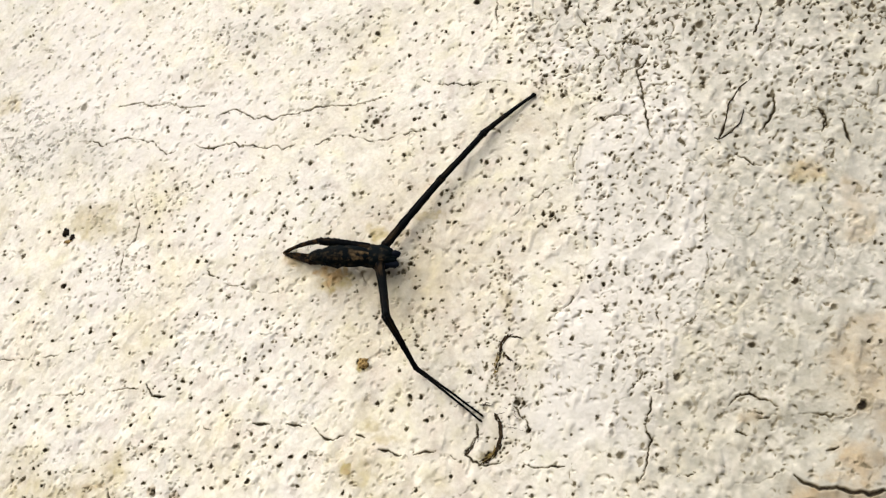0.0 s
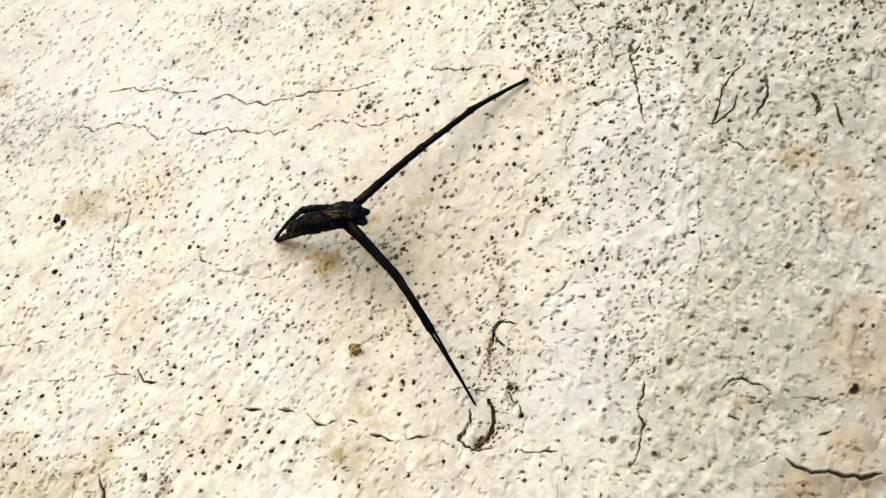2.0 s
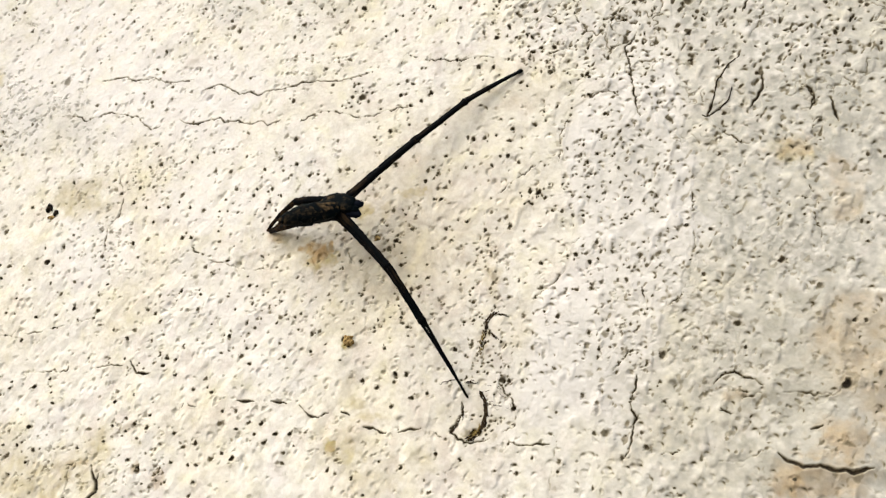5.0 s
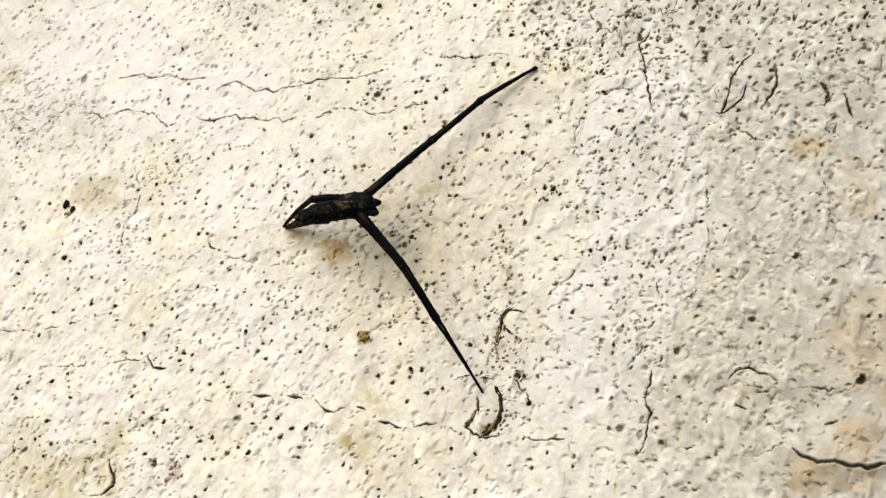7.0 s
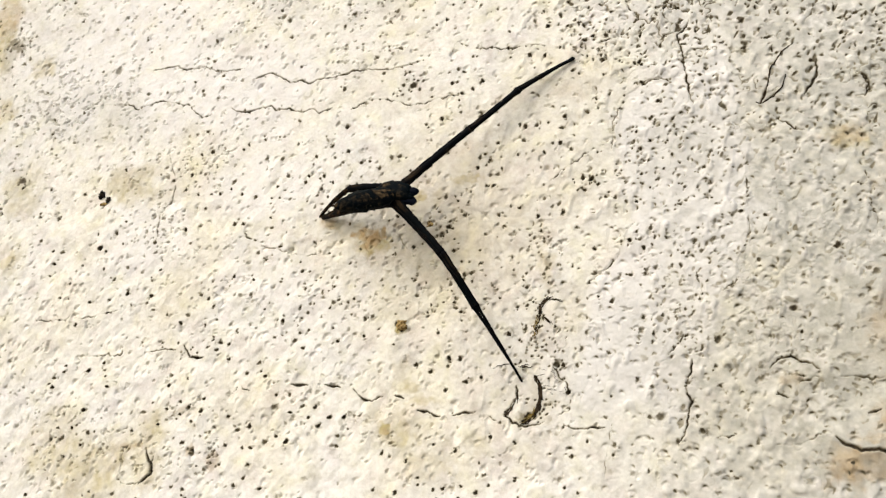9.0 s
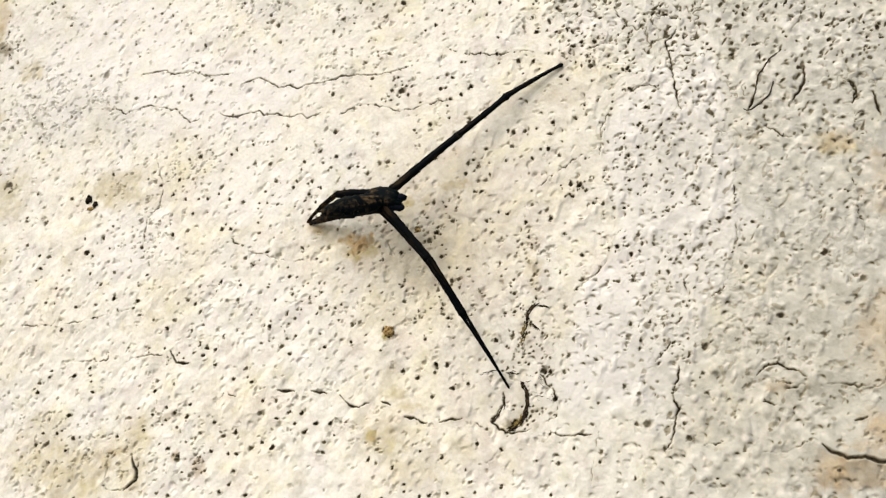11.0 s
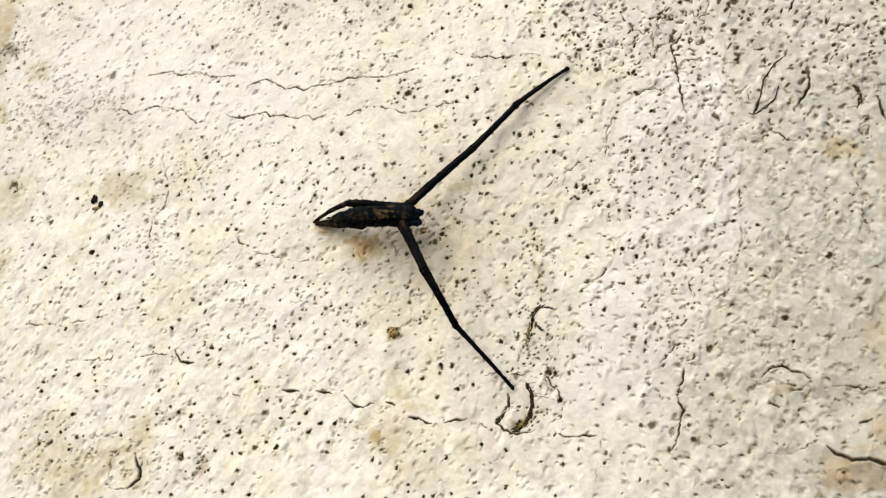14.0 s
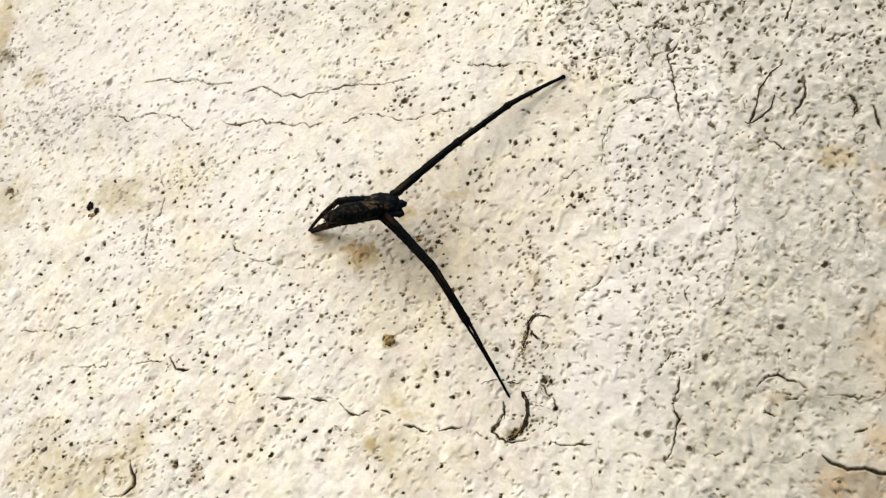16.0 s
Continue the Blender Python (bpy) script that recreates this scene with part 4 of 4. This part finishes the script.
def spider():
    root = new("spider")
    root.location = Vector((-120, 0, 0)) * MM10
    root.empty_display_size = 0.004
    tagged(root, "slender near-black stick spider with paired legs clinging to the plaster", "spider")
    parts = {}

    bm = bmesh.new()    # head and thorax, head towards +z
    tube(bm, [(0, 0, -44, 4, 5), (0, 0, -40, 10, 9), (0, 0, -34, 15, 11), (0, 0, -28, 18, 13), (1, 0, -16, 21, 15), (0, 0, -9, 21, 16), (0, 0, -3, 22, 17), (0, 0, 7, 20, 16), (0, 0, 15, 18, 14), (0, 0, 21, 15, 12), (0, 0, 25, 8, 8)], 28, 0.25, 2)
    bristles(bm, 40, lambda t: 14, 30, 12, 4)
    parts["head"] = part("cephalothorax", bm, SHELL, root, "blackish head and thorax")
    # a brown fork that opens towards the eyes
    banded(parts["head"], lambda a, z: (0.75 * bump_curve(abs(a + 12), 16 + 0.55 * (z + 40), 9) + 0.6 * bump_curve(z, -38, 7)) * (z < 8))
    for k, (up, ang, wide) in enumerate(((2.5, 4, 1.0), (-12.5, -6, 1.0))):
        bm = bmesh.new()
        tube(bm, [(0, 0, -4, 8, 7), (0, 0, 3, 9.4, 7.6), (0.4, 0, 9, 8.4, 7), (0.8, 0, 14, 7.8, 6.4), (1.2, 0, 19, 7.4, 6), (1.8, 0, 23, 6.2, 5.2), (2.6, 0, 26, 4.4, 3.6), (3.2, 0, 27.5, 1.6, 1.6)], 8, 0.55, 5 + k)
        bristles(bm, 20, lambda t: 6, 16, 40 + k, 4)
        p = part("palp", bm, PALP, parts["head"], "blue-black blunt palp")
        p.matrix_basis = pose(up * MM10, 0, 11 * MM10, 0, ang, 180 if k else 0)
    for k, up in enumerate((-2.2, -7.6)):
        bm = bmesh.new()
        tube(bm, [(0, 0, -4, 4, 5), (0, 0, 4, 5, 5.6), (0, 0, 12, 4.6, 5), (0, 0, 18, 3.4, 3.6), (0, 0, 22.5, 1.0, 1.0)], 8, 0.3, 15 + k)
        c = part("chelicera", bm, SHELL, parts["head"], "black pointed jaw")
        c.matrix_basis = pose(up * MM10, 4 * MM10, 12 * MM10, 0, 2 if k else -2, 0)
    for k, (up, dep) in enumerate(((6, 11), (-5, 12), (1, 13))):
        bm = bmesh.new()
        bmesh.ops.create_icosphere(bm, subdivisions=2, radius=2.1 * MM10)
        e = part("eye", bm, PALP, parts["head"], "small glossy black eye")
        e.location = Vector((up, dep, 12)) * MM10

    bm = bmesh.new()    # abdomen, its end towards +z
    tube(bm, [(0, 0, 10, 7, 6), (0, 0, 16, 12, 9), (0, 0, 22, 14.5, 10.5), (0, 0, 28, 16.5, 12), (0, 0, 36, 18, 13), (0, 0, 45, 19, 14), (0, 0, 55, 19.3, 14.4), (0, 0, 65, 19.4, 14.6), (0, 0, 75, 19.2, 14.5), (0, 0, 85, 18.4, 14.2), (0, 0, 94, 16.4, 13.2), (0, 0, 103, 14.4, 12.2), (0, 0, 112, 12.0, 10.6), (0, 0, 118, 9.8, 9.0), (0, 0, 124, 7.4, 7.0), (0, 0, 128, 5.0, 4.8), (0, 0, 131, 2, 2)], 30, 0.30, 9)
    bristles(bm, 120, lambda t: 13, 60, 14, 4)
    for z, x in ((52, 17.5), (70, 18.5), (80, 18), (97, 17)):
        tubercle(bm, x, 4, z, 2.2)
    parts["abdomen"] = part("abdomen", bm, SHELL, root, "dark abdomen with a brown chevron band")
    # a brown band along the back, cut by dark chevrons and running out behind

    def along_back(a, z):
        off = abs(a + 9)
        wide = 34 - 0.14 * z
        fill = 0.38 / (1 + math.exp((off - wide) / 4))
        edge = 0.7 * bump_curve(off, wide, 7)                                    # paler edges of the band
        fork = 0.9 * bump_curve(off, 40 - 1.3 * (z - 14), 9) if z < 48 else 0.0  # a fork that opens towards the head
        spots = max(bump_curve(z, at, 5.0) * bump_curve(off, 8, 9) for at in (34, 54, 72))
        flank = 0.35 * bump_curve(a, -72, 10) * (0.5 + 0.5 * math.sin(z * 0.36))
        fade = 1 / (1 + math.exp((z - 90) / 8))
        return max(0.0, min(1.0, (fill + edge + fork - 0.8 * spots) * fade + flank + 0.6 * bump_curve(z, 128, 7)))
    banded(parts["abdomen"], along_back)
    for k, up in enumerate((3.2, -2.6)):
        bm = bmesh.new()
        tube(bm, [(0, 0, 0, 2.2, 2.2), (0, 0, 6, 1.8, 1.8), (0, 0, 9, 0.8, 0.8)], 8, 0.1, 30 + k)
        sp = part("spinneret", bm, FOOT, parts["abdomen"], "brown spinneret")
        sp.matrix_basis = pose(up * MM10, 0, 127 * MM10, 0, 10 if up > 0 else -10, 0)

    for k in range(2):
        parts["fore", k] = [
            limb("femur", 159.3, 6.2, 4.8, LEG, root, 50 + k, 0.8, 1.3),
            limb("tibia", 117.1, 4.6, 4.0, LEG, root, 52 + k, -0.6, 1.45, tip=1.75),
            limb("metatarsus", 117.0, 4.2, 1.8, LEG, root, 54 + k, 1.6, 1.25, tip=2.0)]
        parts["second", k] = [
            limb("femur", 145.8, 7.4, 5.0, LEG, root, 60 + k, 0.9),
            limb("tibia", 108.4, 4.9, 3.5, LEG, root, 62 + k, 0.5, 1.25, tip=1.55),
            limb("metatarsus", 143.3, 2.5, 1.6, LEG, root, 64 + k, 0.6, 1.35)]
    parts["third"] = [
        limb("femur", 99.4 + 14, 8.0, 7.2, LEG, root, 70, -2.0, 1.05, 60, warts=((0.42, -1), (0.55, -1), (0.68, -1), (0.76, -1), (0.86, -1))),
        limb("tibia", 96.8, 5.2, 2.8, FOOT, root, 72, -4.0, 1.1, label="brown hind tibia")]
    parts["inner"] = [
        limb("femur", 109.5 + 8, 7.0, 6.4, LEG, root, 78, 1.0, 1.1, 30),
        limb("tibia", 76.2, 4.6, 2.4, FOOT, root, 80, -1.5, 1.15, label="brown hind tibia")]
    parts["fourth"] = [
        limb("femur", 112.8 + 6, 7.4, 6.4, LEG, root, 74, -1.0, 1.1, 40, warts=((0.35, 1), (0.55, 1), (0.8, 1))),
        limb("tibia", 66.8, 6.8, 3.0, FOOT, root, 76, 1.0, 1.25, label="brown hind tibia")]
    return root, parts


SPIDER, PARTS = spider()


# ---------------------------------------------------------------- crumbs and threads on the wall
def ground_at(x, z):
    j, i = int((z - Z0) / STEP), int((x - X0) / STEP)
    return float(H[j, i])


def crumb(name, p, sizes, mat, label, category, seed):
    """A small irregular grain that sticks to the plaster."""
    bm = bmesh.new()
    bmesh.ops.create_icosphere(bm, subdivisions=3, radius=1.0)
    for v in bm.verts:
        d = 0.95 + 0.65 * noise.noise(v.co * 1.4 + Vector((seed, 0, 0))) + 0.55 * noise.noise(v.co * 3.1 + Vector((0, seed, 0)))
        v.co = Vector((v.co.x * sizes[0], v.co.y * sizes[1], v.co.z * sizes[2])) * d * MM10
    ob = part(name, bm, mat)
    ob.location = Vector((p[0], -ground_at(*p) - sizes[1] * 0.35, p[1])) * MM10
    return tagged(ob, label, category, group=category + "s on the wall")


def strand(bm, points, r, seed):
    """Adds a thin wandering thread that lies on the plaster."""
    rng = random.Random(seed)
    way = []
    for a, b in zip(points, points[1:]):
        a, b = Vector(a), Vector(b)
        n = max(2, int((b - a).length / 4))
        way += [a.lerp(b, k / n) + Vector((rng.gauss(0, 0.5), rng.gauss(0, 0.5))) for k in range(n)]
    way.append(Vector(points[-1]))
    rings = []
    for k, p in enumerate(way):
        d = (way[min(k + 1, len(way) - 1)] - way[max(k - 1, 0)]).normalized()
        side = Vector((-d.y, 0, d.x))
        q = Vector((p.x, -ground_at(p.x, p.y) - r * 0.5, p.y))
        rr = r * (0.35 + 0.65 * math.sin(math.pi * (0.12 + 0.76 * k / len(way)))) * rng.uniform(0.8, 1.15)
        rings.append([bm.verts.new((q + side * rr * math.cos(t) + Vector((0, -1, 0)) * rr * math.sin(t)) * MM10) for t in (0, 1.257, 2.513, 3.77, 5.027)])
    for a, b in zip(rings, rings[1:]):
        for i in range(5):
            bm.faces.new((a[i], a[(i + 1) % 5], b[(i + 1) % 5], b[i]))


def fibre(name, label, category, r, mat, seed, *strands):
    bm = bmesh.new()
    for k, pts in enumerate(strands):
        strand(bm, pts, r, seed + k)
    return tagged(part(name, bm, mat), label, category)


crumb("dirt_crumb", (-797, 131), (7, 4, 9), SOOT, "black crumb of dirt stuck to the plaster", "crumb", 1.1)
crumb("dirt_crumb", (-780, 119), (6, 3.5, 6), SOOT, "black crumb of dirt stuck to the plaster", "crumb", 2.7)
crumb("dirt_crumb", (-789, 110), (7, 2.5, 4), RUST, "brown crumb of earth beside black dirt", "crumb", 3.9)
crumb("dirt_crumb", (-781, 14), (5, 3, 5), SOOT, "black crumb of dirt stuck to the plaster", "crumb", 5.1)
crumb("earth_grain", (-97, -12), (6, 2.5, 6.5), RUST, "small round brown grain on the plaster", "grain", 8.3)
crumb("earth_grain", (-146, -197), (9.5, 1.8, 9.5), RUST, "brown grain of earth set in the plaster", "grain", 6.3)
fibre("dry_rootlet", "dark forked rootlet lying on the worn plaster", "rootlet", 1.35, ROOT, 5,
      [(555, 256), (534, 241), (513, 211), (503, 174), (489, 144), (482, 149)],
      [(489, 144), (512, 154), (527, 170), (535, 193)])


def moss(label, r, spread, count, mat, seed, *paths):
    """A crumbly line of dried moss: many short threads along a path."""
    bm, rng = bmesh.new(), random.Random(seed)
    for path in paths:
        pts = [Vector(p) for p in path]
        for _ in range(count):
            k = rng.randrange(len(pts) - 1)
            a = pts[k].lerp(pts[k + 1], rng.random()) + Vector((rng.gauss(0, spread), rng.gauss(0, spread)))
            d = (pts[k + 1] - pts[k]).normalized() * rng.uniform(4, 12) + Vector((rng.gauss(0, 1.4), rng.gauss(0, 1.4)))
            strand(bm, [a, a + d * 0.5 + Vector((rng.gauss(0, 1), rng.gauss(0, 1))), a + d], r * rng.uniform(0.6, 1.2), rng.randrange(9999))
    return tagged(part("dried_moss", bm, mat), label, "moss", group="dried moss on the wall")


moss("dark dried moss thread curled on the plaster", 0.95, 1.3, 44, ROOT, 15,
     [(90, -234), (95, -214), (100, -196), (101, -184), (109, -173)])
moss("thin dark moss thread bent like a hook", 0.8, 0.6, 20, ROOT, 16,
     [(107, -175), (116, -171), (129, -174)], [(104, -200), (114, -210)])
moss("yellow-brown dry moss under the dark thread", 0.8, 1.6, 16, STRAW, 17,
     [(88, -238), (94, -212)])
moss("dark crescent of dried moss at the spider's feet", 1.0, 1.1, 105, ROOT, 25,
     [(89, -302), (95, -317), (97, -336), (94, -352), (88, -367)])
moss("loose dark moss fibres at the crescent's lower end", 0.8, 2.2, 46, ROOT, 26,
     [(96, -346), (91, -361), (80, -372), (70, -378)])
moss("straw-coloured moss fibres inside the dark crescent", 0.7, 1.5, 20, STRAW, 27,
     [(88, -352), (84, -364), (72, -374)], [(86, -360), (78, -368)])
moss("dark thread of dried moss beside the crescent", 0.9, 0.9, 30, ROOT, 35,
     [(56, -320), (58, -337), (46, -356), (38, -368)])
moss("fine dark fibres scattered round the crescent", 0.42, 2.6, 7, ROOT, 36,
     [(90, -296), (112, -292), (130, -312), (143, -330)], [(104, -322), (128, -331)])
moss("thin dark straw lying above the crescent", 0.6, 0.5, 8, ROOT, 37,
     [(17, -285), (36, -281)], [(57, -286), (74, -287)])


# ---------------------------------------------------------------- what moves
def motions():
    # how far the spider has pushed itself up, 0 crouching and 1 stretched
    lift = [(0.0, 0), (0.7, 0.02), (0.8, 0.69), (0.9, 0.86), (1.0, 0.87), (1.1, 0.73), (1.2, 0.62), (1.3, 1.0), (1.4, 0.9), (1.5, 1.0),
            (1.7, 0.98), (2.0, 1.0), (4.2, 1.0), (5.1, 0.97), (5.3, 0.2), (5.5, 0.1), (6.5, 0.11), (6.6, 0.15), (6.7, 0.86), (6.8, 0.92), (6.9, 0.88),
            (7.0, 0.9), (7.1, 0.6), (7.2, 0.82), (7.3, 0.98), (7.4, 0.76), (7.5, 0.93), (7.7, 0.85), (7.8, 0.92), (9.7, 0.92), (11.8, 0.9),
            (13.0, 0.86), (13.2, 0.82), (13.5, 0.79), (13.6, 0.74), (13.7, 0.6), (13.8, 0.45), (14.0, 0.41), (15.2, 0.39), (15.3, 0.74),
            (15.4, 0.85), (15.6, 0.9), (15.7, 0.77), (15.8, 0.45), (15.9, 0.84), (16.0, 1.0)]
    # how far the second leg of the lower pair swings clear of its neighbour
    swing = dict(((7.1, 0.7), (7.4, 0.6), (13.6, 0.7), (13.7, 0.9), (13.8, 0.35), (15.7, 0.9), (15.8, 1.2), (15.9, 0.2)))
    origin = SPIDER.location / MM10
    down_up = dict(
        hub=((-107.1, -29.0, -13.5), (-133.1, -77.9, 24.1)), end=((-230.6, -61.8, -10.4), (-206.0, -165.5, -31.0)),
        ub=((-101.2, -28.9, 4.2), (-120.3, -79.4, 41.2)), u1=((3.0, -23.4, 125.2), (-11.2, -45.8, 151.6)), u2=((82.4, -15.3, 211.8), (75.9, -23.7, 225.8)), ut=((176.0, -3.0, 282.3), (175.0, -3.0, 282.4)),
        lb=((-107.2, -30.6, -30.2), (-140.4, -76.7, 9.4)), l1=((-67.0, -99.2, -152.5), (-44.8, -80.0, -100.6)), l2=((-39.9, -19.5, -220.9), (7.7, -53.4, -191.5)), lt=((66.9, -3.0, -314.3), (68.8, -3.0, -311.6)),
        gb=((-127.0, -27.6, -7.4), (-140.2, -80.8, 18.4)), g1=((-236.3, -25.1, 2.1), (-245.0, -46.2, 19.0)), gt=((-305.7, -4.0, 26.2), (-306.8, -4.0, 24.0)),
        hb=((-124.0, -30.8, 4.0), (-136.5, -75.6, 35.2)), h1=((-220.2, -42.0, 25.5), (-234.0, -55.8, 53.0)), ht=((-308.6, -3.0, 28.0), (-310.8, -3.0, 26.0)),
        kb=((-132.3, -26.8, -21.6), (-145.6, -81.8, 3.7)), k1=((-243.4, -18.8, -1.3), (-249.8, -41.4, 16.1)), kt=((-303.4, -4.0, 24.8), (-304.4, -4.0, 22.6)))

    def along(a, b):
        """The pose of a rigid piece that starts at a and points to b."""
        z = (b - a).normalized()
        x = Vector((0, -1, 0)).cross(z).normalized()
        y = z.cross(x)
        m = Matrix((x, y, z)).transposed().to_4x4()
        m.translation = (a - origin) * MM10
        return m

    rows = {}

    def add(piece, t, m):
        rows.setdefault(piece, []).append((t, m))

    def chain(pieces, joints, t):
        # from the foot, which stays where it is, back to the body
        end = joints[-1]
        for piece, a in list(zip(pieces, joints))[::-1]:
            start = end + (a - end).normalized() * SPAN[piece]
            add(piece, t, along(start, end))
            end = start

    for t, s in lift:
        at = {}
        for k, (a, b) in down_up.items():
            # the knees of the fore legs lag behind the body
            at[k] = Vector(a).lerp(Vector(b), s ** 2.4 if k in ("u1", "u2") else s)
        head = at["hub"] + Vector((40, -2, -6 - 3 * s))
        add(PARTS["head"], t, along(at["hub"], head))
        add(PARTS["abdomen"], t, along(at["hub"], at["end"]))
        off = swing.get(t, 0.0)
        for k, side in ((0, -1), (1, 1)):
            o = Vector((1.6, -1, -1.6)) * side
            chain(PARTS["fore", k], [at["ub"] + 1.3 * o, at["u1"] + o, at["u2"] + 0.8 * o, at["ut"] + 0.6 * o], t)
            o = Vector((2.2, -3, 1.5)) * side
            w = Vector((9, 0, 4)) * (off if k else 0)
            foot = Vector((2, 0, 9)) * (1 - s) ** 2 if k else Vector((0, 0, 0))
            chain(PARTS["second", k], [at["lb"] + o + 0.3 * w, at["l1"] + o + w, at["l2"] + Vector((1.7, -0.4, 1.0)) * (0.7 + 0.9 * s) * side + 0.8 * w, at["lt"] + foot], t)
        chain(PARTS["third"], [at["hb"], at["h1"], at["ht"]], t)
        chain(PARTS["inner"], [at["gb"], at["g1"], at["gt"]], t)
        chain(PARTS["fourth"], [at["kb"], at["k1"], at["kt"]], t)
    for piece, keyed in rows.items():
        walk(piece, keyed)


motions()
